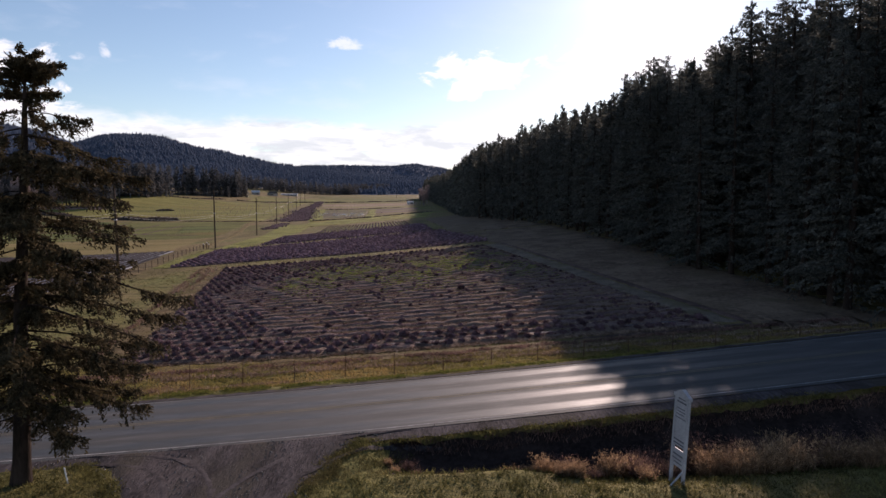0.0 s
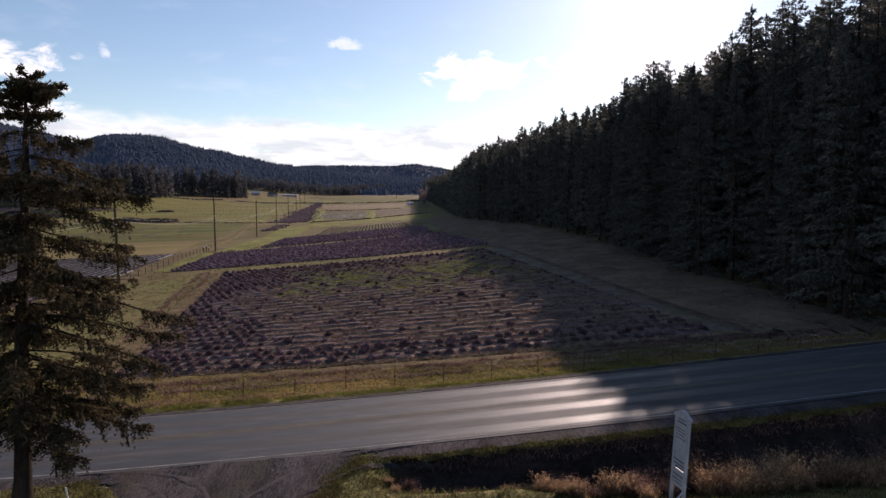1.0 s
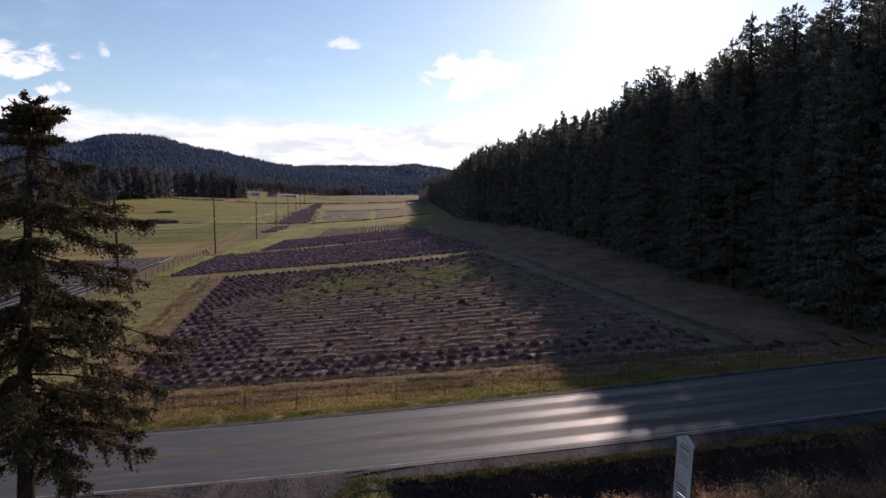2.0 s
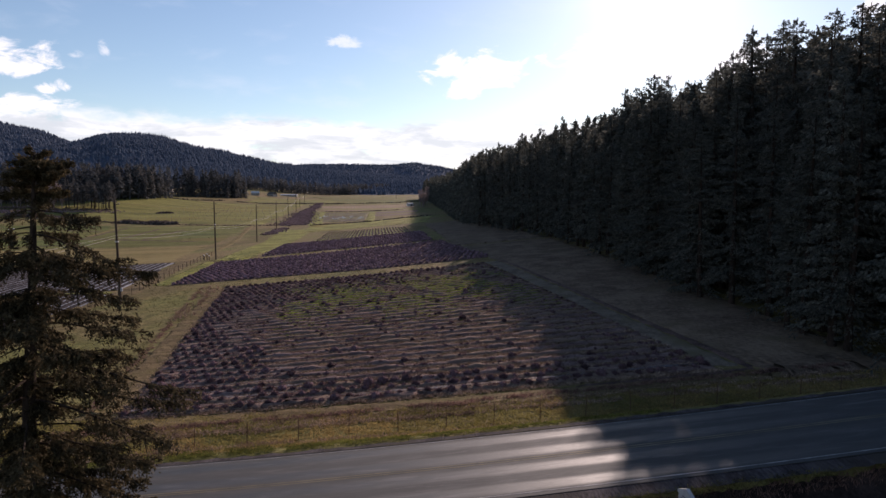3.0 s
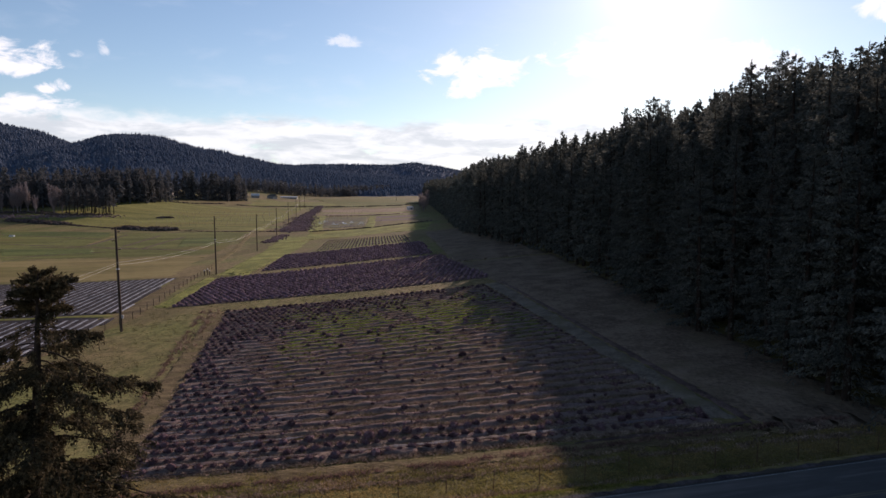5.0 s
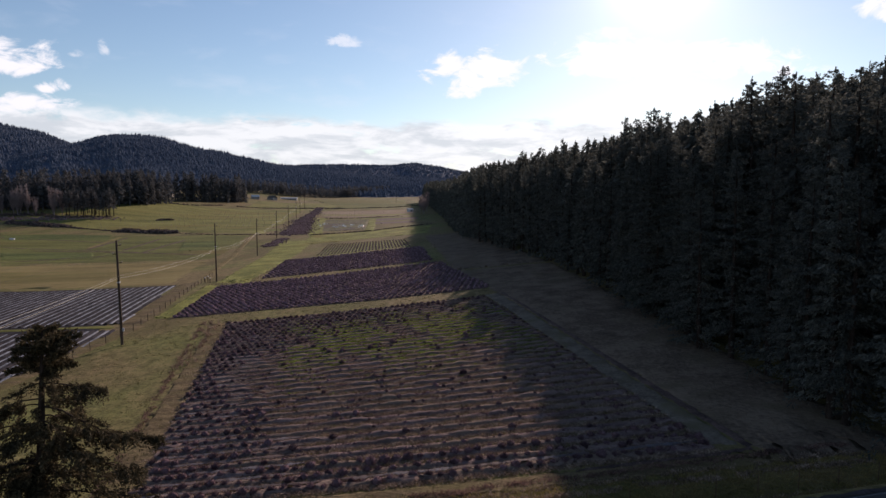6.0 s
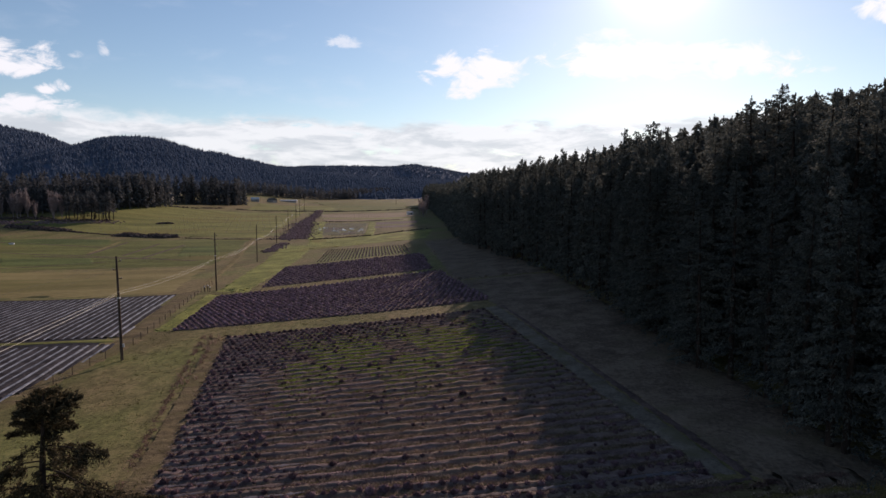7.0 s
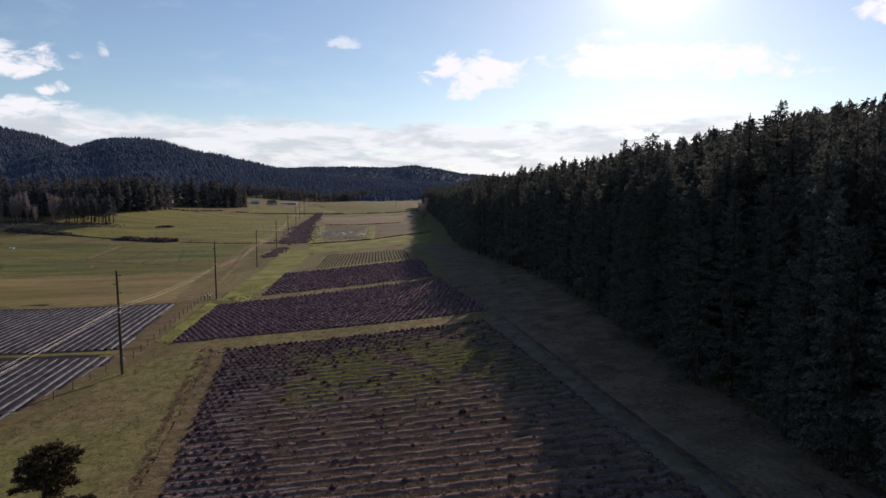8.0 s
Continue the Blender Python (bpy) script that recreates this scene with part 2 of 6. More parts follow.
# Far hills: the bluish haze of distance is put into these base colours.
M_HAZE_SLOPE = surface("hazed_wooded_slope", (0.072, 0.090, 0.128), (0.092, 0.112, 0.152), 0.012, 0.09, 0.95, 0.3, 1.0)
M_HAZE_TREE = surface("hazed_far_conifers", (0.098, 0.118, 0.158), (0.122, 0.144, 0.186), 0.006, 0.05, 0.95, 0, island=0.06, spec=0.0, translucent=0.22)
M_POLE = surface("creosoted_pole_wood", (0.038, 0.028, 0.022), (0.125, 0.09, 0.066), 1.0, 14.0, 0.9, 0.5, 0.01, stretch=(1, 1, 0.1))
M_STEEL = surface("galvanised_steel", (0.25, 0.25, 0.26), (0.48, 0.48, 0.49), 2.0, 20.0, 0.45, 0.1, 0.002, metal=0.8)
M_RUST = surface("rusty_steel_post", (0.07, 0.04, 0.028), (0.19, 0.11, 0.075), 2.0, 25.0, 0.8, 0.3, 0.004, metal=0.2)
M_WHITE = surface("weathered_white_paint", (0.55, 0.55, 0.54), (0.80, 0.80, 0.79), 1.6, 18.0, 0.6, 0.2, 0.004, spec=0.3)
# Copy of the white paint, greyed in colour to imitate the sign's shade.
M_BOARD = surface("shade_greyed_white_board", (0.27, 0.27, 0.28), (0.42, 0.42, 0.43), 1.6, 18.0, 0.65, 0.3, 0.004, spec=0.2)
M_LETTER = surface("dark_lettering", (0.08, 0.085, 0.10), (0.16, 0.165, 0.185), 4.0, 30.0, 0.6, 0)
M_CABLE = surface("bright_cable_sheath", (0.28, 0.255, 0.20), (0.44, 0.405, 0.33), 1.0, 8.0, 0.32, 0, metal=0.6)
M_WIRE = surface("dull_wire", (0.04, 0.04, 0.04), (0.09, 0.09, 0.09), 1.0, 8.0, 0.7, 0)
M_PORCELAIN = surface("porcelain", (0.30, 0.24, 0.2), (0.42, 0.36, 0.3), 3.0, 20.0, 0.25, 0, spec=0.5)
M_WALL = surface("barn_siding", (0.25, 0.22, 0.19), (0.46, 0.42, 0.37), 0.5, 3.0, 0.8, 0.3)
M_ROOF = surface("metal_roof", (0.42, 0.41, 0.40), (0.62, 0.61, 0.60), 0.4, 3.0, 0.6, 0.2)
M_ROOF_D = surface("dark_shingle_roof", (0.06, 0.055, 0.05), (0.14, 0.125, 0.11), 0.6, 5.0, 0.85, 0.4)
M_DARK = surface("dark_window_glass", (0.02, 0.022, 0.025), (0.04, 0.043, 0.05), 1.0, 3.0, 0.12, 0, spec=0.5)
M_BRACKEN = surface("shaded_dead_bracken", (0.075, 0.053, 0.038), (0.21, 0.152, 0.105), 0.25, 2.2, 0.92, 1.0, 0.2, (0.13, 0.10, 0.062), (0.52, 0.68))
M_DULL = surface("dull_worn_grass", (0.068, 0.050, 0.028), (0.195, 0.145, 0.078), 0.5, 3.5, 0.92, 1.0, 0.25, (0.125, 0.10, 0.045), (0.46, 0.6), (0.45, 1.6, 1.0))
M_STONE = surface("grey_stones", (0.09, 0.085, 0.08), (0.26, 0.245, 0.23), 2.0, 20.0, 0.9, 0, island=0.4)
M_FABRIC = surface("grey_weed_fabric", (0.05, 0.043, 0.047), (0.145, 0.13, 0.142), 0.5, 4.0, 0.75, 0.6, 0.05, (0.10, 0.068, 0.062), (0.42, 0.56), spec=0.08)
M_GREENVERGE = surface("green_verge_blades", (0.062, 0.07, 0.018), (0.20, 0.20, 0.05), 0.5, 3.0, 0.75, 0, translucent=0.4, island=0.4)
M_HEDGE = surface("dark_bramble_hedge", (0.045, 0.034, 0.030), (0.135, 0.10, 0.085), 0.4, 3.0, 0.9, 0, translucent=0.15, island=0.4)
M_TRACK = surface("worn_track_grass", (0.085, 0.066, 0.05), (0.20, 0.162, 0.122), 0.4, 3.0, 0.92, 0.8, 0.08, (0.12, 0.10, 0.06), (0.5, 0.65))
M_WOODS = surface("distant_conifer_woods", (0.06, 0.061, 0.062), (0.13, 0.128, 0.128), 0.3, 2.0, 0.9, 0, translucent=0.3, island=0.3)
M_FRESH = surface("dark_green_grass", (0.045, 0.058, 0.019), (0.135, 0.15, 0.046), 0.05, 1.0, 0.9, 1.0, 0.3, (0.12, 0.11, 0.036), (0.52, 0.66), (0.3, 1.3, 1.0))
M_LITTER = surface("straw_litter", (0.12, 0.08, 0.06), (0.43, 0.31, 0.225), 0.8, 5.0, 0.85, 0, translucent=0.2, island=0.6)
M_VERGE = surface("verge_grass_blades", (0.11, 0.097, 0.028), (0.27, 0.228, 0.08), 0.3, 3.0, 0.75, 0, third=(0.30, 0.215, 0.085), third_at=(0.45, 0.6), translucent=0.48, island=0.35)
M_TAN = surface("cut_hay_stubble", (0.125, 0.098, 0.040), (0.245, 0.195, 0.082), 0.06, 1.0, 0.92, 1.0, 0.3, (0.10, 0.095, 0.025), (0.5, 0.7), (0.3, 1.2, 1.0), stripes=(0.09, 70, 0.5))
M_LUSH = surface("fresh_green_grass", (0.086, 0.092, 0.023), (0.255, 0.246, 0.066), 0.2, 2.2, 0.88, 1.0, 0.3, (0.16, 0.13, 0.035), (0.52, 0.7), (0.7, 0.5, 1.0))
M_OLIVE = surface("olive_winter_grass", (0.066, 0.07, 0.021), (0.175, 0.17, 0.053), 0.05, 1.0, 0.9, 1.0, 0.3, (0.15, 0.115, 0.04), (0.5, 0.64), (0.3, 1.3, 1.0), stripes=(0.05, 80, 0.6))
M_POND = surface("standing_water", (0.03, 0.035, 0.035), (0.07, 0.075, 0.07), 0.2, 2.0, 0.1, 0.2, 0.01, spec=0.5)
M_FILM = surface("dark_film_and_soil", (0.010, 0.009, 0.011), (0.045, 0.040, 0.043), 0.5, 3.0, 0.85, 0.6, 0.06, spec=0.02)
M_MEADOW = surface("yellow_green_meadow", (0.086, 0.085, 0.025), (0.24, 0.222, 0.068), 0.05, 0.9, 0.9, 1.0, 0.3, (0.17, 0.135, 0.042), (0.52, 0.68), (0.4, 1.2, 1.0), stripes=(0.04, 75, 0.4))
M_THICKET = surface("purple_brown_bramble", (0.14, 0.0944, 0.0968), (0.315, 0.218, 0.216), 0.4, 3.0, 0.9, 0, translucent=0.3, island=0.4)
M_WETPLOT = surface("sodden_weedy_soil", (0.062, 0.056, 0.028), (0.15, 0.133, 0.066), 0.12, 1.2, 0.85, 1.0, 0.2, (0.085, 0.066, 0.052), (0.48, 0.62))
M_FALLOW = surface("pinkish_fallow_soil", (0.132, 0.0978, 0.0633), (0.27, 0.201, 0.132), 0.05, 0.8, 0.92, 1.0, 0.2, (0.172, 0.161, 0.0517), (0.5, 0.66), (0.3, 1.5, 1.0))
M_TURNED = surface("turned_dark_soil", (0.0747, 0.054, 0.0483), (0.172, 0.127, 0.109), 0.06, 1.0, 0.92, 1.0, 0.2, (0.138, 0.127, 0.0403), (0.55, 0.7), (0.3, 1.5, 1.0))


# ---- mesh helpers ----
def link(name, verts, faces, material, parent=None, label="", smooth=False):
    me = bpy.data.meshes.new(name)
    me.from_pydata(np.asarray(verts, float).tolist(), [], faces.tolist() if isinstance(faces, np.ndarray) else faces)
    me.materials.append(material)
    if smooth:
        me.shade_smooth()
    ob = new(name, me)
    if parent is not None:
        ob.parent = parent
    return tagged(ob, label)


def part(name, bm, material, parent, label=""):
    me = bpy.data.meshes.new(name)
    bm.to_mesh(me)
    bm.free()
    me.materials.append(material)
    ob = new(name, me)
    ob.parent = parent
    return tagged(ob, label)


def box(bm, x0, x1, y0, y1, z0, z1, bevel=0.0, turn=None):
    g = bmesh.ops.create_cube(bm, size=1.0, matrix=Matrix.LocRotScale(((x0 + x1) / 2, (y0 + y1) / 2, (z0 + z1) / 2), None, (x1 - x0, y1 - y0, z1 - z0)))
    vs = g["verts"]
    if bevel:
        es = list({e for v in vs for e in v.link_edges})
        r = bmesh.ops.bevel(bm, geom=es, offset=bevel, segments=1, affect="EDGES")
        vs = list({v for f in r["faces"] for v in f.verts} | {v for v in vs if v.is_valid})
    if turn is not None:
        bmesh.ops.transform(bm, matrix=turn, verts=[v for v in vs if v.is_valid])
    return bm


def tube_arrays(points, radii, sides=8):
    """Verts and quads of a tapering tube along points."""
    pts = np.asarray(points, float)
    rad = np.asarray(radii, float)
    tan = np.gradient(pts, axis=0)
    tan /= np.linalg.norm(tan, axis=1)[:, None] + 1e-9
    ref = np.where(np.abs(tan[:, 2:3]) > 0.9, np.array([[1.0, 0, 0]]), np.array([[0, 0, 1.0]]))
    a = np.cross(tan, ref)
    a /= np.linalg.norm(a, axis=1)[:, None]
    b = np.cross(tan, a)
    ang = np.linspace(0, 2 * np.pi, sides, endpoint=False)
    v = pts[:, None, :] + rad[:, None, None] * (np.cos(ang)[None, :, None] * a[:, None, :] + np.sin(ang)[None, :, None] * b[:, None, :])
    k, n = len(pts), sides
    i, j = np.meshgrid(np.arange(k - 1), np.arange(n), indexing="ij")
    f = np.stack([i * n + j, i * n + (j + 1) % n, (i + 1) * n + (j + 1) % n, (i + 1) * n + j], -1).reshape(-1, 4)
    return v.reshape(-1, 3), f


def join_arrays(items):
    vs, fs, o = [], [], 0
    for v, f in items:
        vs.append(v)
        fs.append(f + o)
        o += len(v)
    return np.concatenate(vs), np.concatenate(fs)


def smooth(t):
    t = np.clip(t, 0, 1)
    return t * t * (3 - 2 * t)


# ---- lie of the land ----
def road_y(x):
    """Middle of the road: a gentle curve."""
    q = np.clip(x, -40, 40)
    return 28.65 + 0.078 * x + 0.0016 * (q * q + 2 * q * (x - q))


def road_slope(x):
    return 0.078 + 0.0032 * np.clip(x, -40, 40)


def road_h(x):
    """The road climbs towards the forest."""
    return 0.45 + 4.5 * np.tanh(np.asarray(x, float) / 60)


def fence_y(x):
    return 35.2 + 0.135 * (x + 5.5)


def lumps(x, y, s, seed=0.0):
    return (np.sin(x * s * 1.3 + seed) * np.cos(y * s * 0.9 + 1.7 * seed) + 0.5 * np.sin(x * s * 2.9 + y * s * 2.1 + seed) + 0.3 * np.cos(x * s * 5.3 - y * s * 4.7)) / 1.8


def land(x, y):
    """Height of the ground: fields that fall to the valley floor and rise to the forest, the road on its low bank, a ditch beside it."""
    x, y = np.asarray(x, float), np.asarray(y, float)
    o = y - road_y(x)
    base = np.interp(y, [-500, 36, 45, 60, 80, 112, 172, 258, 400, 550, 700, 1750, 2600, 5000], [-0.35, -0.35, -0.5, -0.35, 0.05, 0.7, 1.3, 1.0, 2.0, 4.0, 7.0, 28.0, 42.0, 42.0])
    k = np.interp(y, [36, 45, 80, 110, 165, 258, 400, 540, 700, 1000], [0.03, 0.045, 0.062, 0.075, 0.089, 0.103, 0.075, 0.04, 0.02, 0.0])
    field = base + k * np.where(x < 0, 90 * np.tanh(x / 90), 45 * np.tanh(x / 36))
    field = field + 9.0 * smooth((x - 33) / 60) * smooth((y - 30) / 40)
    field = field + 14 * smooth((-x - 190) / 160) * smooth((y - 400) / 220)
    field = field + lumps(x, y, 0.045, 2.0) * 0.12 * smooth((y - 45) / 60)
    near = 0.3 + 0.05 * 60 * np.tanh(np.minimum(x, 0) / 60) + 0.02 * 60 * np.tanh(np.maximum(x, 0) / 60)
    h = road_h(x)
    wide = 4.1 + 0.0 * x
    z = h + (field - h) * smooth((o - wide) / 2.4)
    z = z + (near - z) * smooth((-o - 4.6) / 2.6)
    # roadside ditch on the near side, closed off at the gravel drive
    d = o + 5.7
    ditch = np.exp(-(d / 1.45) ** 4) * smooth((x + 3.4) / 3.6)
    low = 0.75 * np.exp(-((d + 1.6) / 1.7) ** 2) * smooth((x - 1.5) / 6)
    z = z - 1.15 * ditch - low * (1 - ditch)
    bumpy = smooth((60 - y) / 20) * smooth((np.abs(o) - 4.2) / 1.0)
    return z + lumps(x, y, 1.1, 0.5) * 0.035 * bumpy


def build_ground():
    xs = np.concatenate([-np.geomspace(5200, 62, 46), np.arange(-60, -26, 1.5), np.arange(-26, 30, 0.4), np.arange(30, 60, 1.5), np.geomspace(62, 5200, 46)])
    ys = np.concatenate([-np.geomspace(5200, 6, 30), np.arange(-4, 18, 1.0), np.arange(18, 42, 0.3), np.arange(42, 70, 0.8), np.arange(70, 320, 4.0), np.geomspace(325, 5200, 60)])
    X, Y = np.meshgrid(xs, ys)
    Z = land(X, Y) - 0.02
    # the bed of the road and the drive lies a little lower than their own surfaces
    Z = Z - 0.10 * smooth((3.85 - np.abs(Y - road_y(X))) / 0.3)
    ny, nx = X.shape
    v = np.stack([X, Y, Z], -1).reshape(-1, 3)
    i, j = np.meshgrid(np.arange(ny - 1), np.arange(nx - 1), indexing="ij")
    a = i * nx + j
    f = np.stack([a, a + 1, a + nx + 1, a + nx], -1).reshape(-1, 4)
    ob = link("ground", v, f, M_PASTURE, smooth=True)
    tagged(ob, "winter pasture ground with green and straw-coloured grass", "ground", kind="structure")


build_ground()


def strip(name, xs, offs, z_of, material, uv=False, parent=None, label=""):
    """A sheet along the road: rows at the x of xs, columns at the offsets across."""
    xs, offs = np.asarray(xs, float), np.asarray(offs, float)
    X = np.repeat(xs[:, None], len(offs), 1)
    slope = road_slope(X)
    k = np.sqrt(1 + slope ** 2)
    Y = road_y(X) + offs[None, :] / k
    X = X - offs[None, :] * slope / k
    Z = z_of(X, Y, offs[None, :] + 0 * X)
    n, m = X.shape
    v = np.stack([X, Y, Z], -1).reshape(-1, 3)
    i, j = np.meshgrid(np.arange(n - 1), np.arange(m - 1), indexing="ij")
    a = i * m + j
    f = np.stack([a, a + m, a + m + 1, a + 1], -1).reshape(-1, 4)
    ob = link(name, v, f, material, parent, label, smooth=True)
    if uv:
        lay = ob.data.uv_layers.new(name="across")
        idx = np.zeros(len(ob.data.loops), np.int32)
        ob.data.loops.foreach_get("vertex_index", idx)
        u = np.stack([(offs[idx % m] - offs[0]) / (offs[-1] - offs[0]), xs[idx // m]], -1)
        lay.data.foreach_set("uv", u.astype(np.float32).ravel())
    return ob


HALF = 3.4


def road_z(X, Y, o):
    return road_h(X) + 0.03 - 0.02 * (o / HALF) ** 2


def build_road():
    xs = np.arange(-220, 260, 2.0)
    road = strip("road", xs, np.linspace(-HALF - 0.2, HALF, 13), road_z, M_ASPHALT, uv=True)
    tagged(road, "damp worn two-lane asphalt road with polished wheel tracks", "road", kind="structure")
    for off, mat_, nm in ((-3.3, M_PAINT_W, "edge_line"), (3.2, M_PAINT_W, "edge_line"), (0.09, M_PAINT_Y, "centre_line"), (-0.11, M_PAINT_Y, "centre_line")):
        half = 0.02 if off > 3 else 0.036
        strip(nm, xs, [off - half, off + half], lambda X, Y, o: road_z(X, Y, o) + 0.005, mat_, parent=road)
    rng = np.random.default_rng(4)
    # gravel shoulders, with uneven outer edges
    xs = np.arange(-120, 140, 0.5)
    for side, nm in ((-1, "near"), (1, "far")):
        wid = (0.95 if side < 0 else 0.45) + 0.2 * lumps(xs, xs * 0, 1.7, 3.0 * side) + rng.uniform(-0.05, 0.05, len(xs))
        V, F = [], []
        for i, x in enumerate(xs):
            sl = float(road_slope(x))
            k = math.sqrt(1 + sl * sl)
            for j in range(4):
                o = side * (HALF + (0.17 if side < 0 else -0.03) + wid[i] * j / 3)
                V.append((x - o * sl / k, road_y(x) + o / k, float(road_h(x)) + 0.012 - 0.01 * j))
        n = len(xs)
        for i in range(n - 1):
            for j in range(3):
                a = i * 4 + j
                q = (a, a + 4, a + 5, a + 1)
                F.append(q if side > 0 else q[::-1])
        ob = link("shoulder", V, F, M_GRAVEL, smooth=True)
        tagged(ob, "dark gravel shoulder along the asphalt road", "road shoulder", kind="structure")


build_road()


def sheet(name, corners, nu, nv, material, lift=0.03, wobble=0.0, relief=None, label="", category="field", seed=1.0, kind="structure", side_bend=None):
    """A draped four-cornered sheet (corners: near left, near right, far right, far left) that follows the land."""
    u, v = np.meshgrid(np.linspace(0, 1, nu), np.linspace(0, 1, nv))
    A, B, C, D = (np.array(c, float) for c in corners)
    P = ((1 - u) * (1 - v))[..., None] * A + (u * (1 - v))[..., None] * B + (u * v)[..., None] * C + ((1 - u) * v)[..., None] * D
    X, Y = P[..., 0].copy(), P[..., 1].copy()
    if wobble:
        edge = (1 - smooth(np.minimum(np.minimum(u, 1 - u), np.minimum(v, 1 - v)) * 12))
        X += wobble * edge * (lumps(X, Y, 1.9, seed) + 0.6 * lumps(X, Y, 5.1, seed + 2))
        Y += wobble * edge * (lumps(Y, X, 1.7, seed + 4) + 0.6 * lumps(Y, X, 4.7, seed + 1))
    border = smooth(np.minimum(np.minimum(u, 1 - u) * nu, np.minimum(v, 1 - v) * nv) / 1.5)
    Z = land(X, Y) + lift * border - 0.05 * (1 - border)
    if relief is not None:
        Z += relief(u, v, X, Y) * border
    vv = np.stack([X, Y, Z], -1).reshape(-1, 3)
    i, j = np.meshgrid(np.arange(nv - 1), np.arange(nu - 1), indexing="ij")
    a = i * nu + j
    f = np.stack([a, a + 1, a + nu + 1, a + nu], -1).reshape(-1, 4)
    ob = link(name, vv, f, material, smooth=True)
    return tagged(ob, label, category, kind=kind)


def build_drive():
    """Gravel drive that flares out to the road."""
    n, m = 46, 30
    V = []
    for i in range(n):
        t = i / (n - 1)
        y0 = -6 + t * 33.5
        flare = 9.0 * max(0.0, (min(y0, 25.5) - 17.0) / 8.5) ** 2
        xl, xr = -10.4 - flare * 0.62, -4.9 + flare * 0.30
        for j in range(m):
            s = j / (m - 1)
            e = 1 - smooth(min(s, 1 - s) * 8)
            x = xl + (xr - xl) * s + e * 0.3 * lumps(y0, s, 1.6, 1.0 + s)
            y = y0 + 0.05 * (x + 7) * t * t
            y = min(y, road_y(x) - 3.58)
            rut = -0.03 * (math.exp(-((s - 0.33) / 0.07) ** 2) + math.exp(-((s - 0.67) / 0.07) ** 2))
            V.append((x, y, float(land(x, y)) + 0.03 * (1 - e) - 0.04 * e + rut))
    i, j = np.meshgrid(np.arange(n - 1), np.arange(m - 1), indexing="ij")
    a = i * m + j
    f = np.stack([a, a + 1, a + m + 1, a + m], -1).reshape(-1, 4)
    tagged(link("driveway", V, f, M_GRAVEL, smooth=True), "crushed gravel driveway flaring out to the road", "driveway", kind="structure")


build_drive()


def build_tyre_tracks():
    """Packed wheel tracks that swing from the drive into the road on both sides."""
    rng = np.random.default_rng(33)
    for turn, start, reach, y1 in ((1, -7.0, 7.6, 24.2), (1, -8.6, 7.4, 24.9), (-1, -8.0, 6.0, 23.4), (-1, -6.6, 6.2, 24.0)):
        t = np.linspace(0, 1, 60)
        x = start + turn * reach * t ** 2.4 + 0.08 * lumps(t * 9, t * 0, 1.0, start)
        y = 9.0 + (y1 - 9.0) * np.sin(t * np.pi / 2) ** 0.9
        y = np.minimum(y, road_y(x) - 3.7)
        dx, dy = np.gradient(x), np.gradient(y)
        k = np.hypot(dx, dy) + 1e-6
        half = (0.13 + 0.05 * lumps(t * 14, t * 0, 1.3, start * 2) + rng.normal(0, 0.025, 60)) * smooth(t / 0.1) * smooth((1 - t) / 0.12) + 0.01
        cols = []
        for side in (-1, 0, 1):
            a, b = x - side * half * dy / k, y + side * half * dx / k
            cols.append(np.column_stack([a, b, land(a, b) + 0.042 - 0.02 * abs(side)]))
        v = np.stack(cols, 1).reshape(-1, 3)
        i, j = np.meshgrid(np.arange(59), np.arange(2), indexing="ij")
        a = i * 3 + j
        tagged(link("tyre_track", v, np.stack([a, a + 3, a + 4, a + 1], -1).reshape(-1, 4)[:, ::-1], M_TYRE, smooth=True), "packed pale wheel track on the gravel drive", "wheel track", kind="structure")


build_tyre_tracks()


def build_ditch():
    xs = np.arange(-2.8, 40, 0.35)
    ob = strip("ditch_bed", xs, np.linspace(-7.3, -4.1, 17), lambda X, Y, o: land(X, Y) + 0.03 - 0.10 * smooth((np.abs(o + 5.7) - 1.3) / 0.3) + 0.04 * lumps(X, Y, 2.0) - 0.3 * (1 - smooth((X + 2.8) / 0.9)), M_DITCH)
    tagged(ob, "wet bottom of the roadside ditch, coloured darker for shade", "ditch", kind="structure")


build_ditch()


def off_drive(x, y):
    """Places clear of the drive and the road."""
    flare = 9.0 * np.maximum(0.0, (y - 0.05 * (x + 7) - 17.0) / 8.5) ** 2
    wob = 0.25 * lumps(x, y, 1.3, 2.0)
    return ((x < -10.5 - flare * 0.62 + wob) | (x > -4.8 + flare * 0.30 + wob)) & (y < road_y(x) - 4.25)


# ---- tufts, bushes, clumps ----
def blades(pos, height, width, per, lean, seed, spread=0.15):
    """Grass: per thin triangles at each place. height may be an array."""
    rng = np.random.default_rng(seed)
    n = len(pos)
    base = np.repeat(pos, per, 0) + np.concatenate([rng.normal(0, spread, (n * per, 2)), np.zeros((n * per, 1))], 1)
    h = np.repeat(np.broadcast_to(height, (n,)), per) * rng.uniform(0.5, 1.15, n * per)
    a = rng.uniform(0, 2 * np.pi, n * per)
    side = np.stack([np.cos(a), np.sin(a), np.zeros_like(a)], -1) * (width * rng.uniform(0.6, 1.4, n * per))[:, None]
    b = rng.uniform(0, 2 * np.pi, n * per)
    tip = base + np.stack([np.cos(b) * h * lean, np.sin(b) * h * lean, h], -1) * 1.0
    v = np.stack([base - side, base + side, tip], 1).reshape(-1, 3)
    return v, np.arange(n * per * 3).reshape(-1, 3)


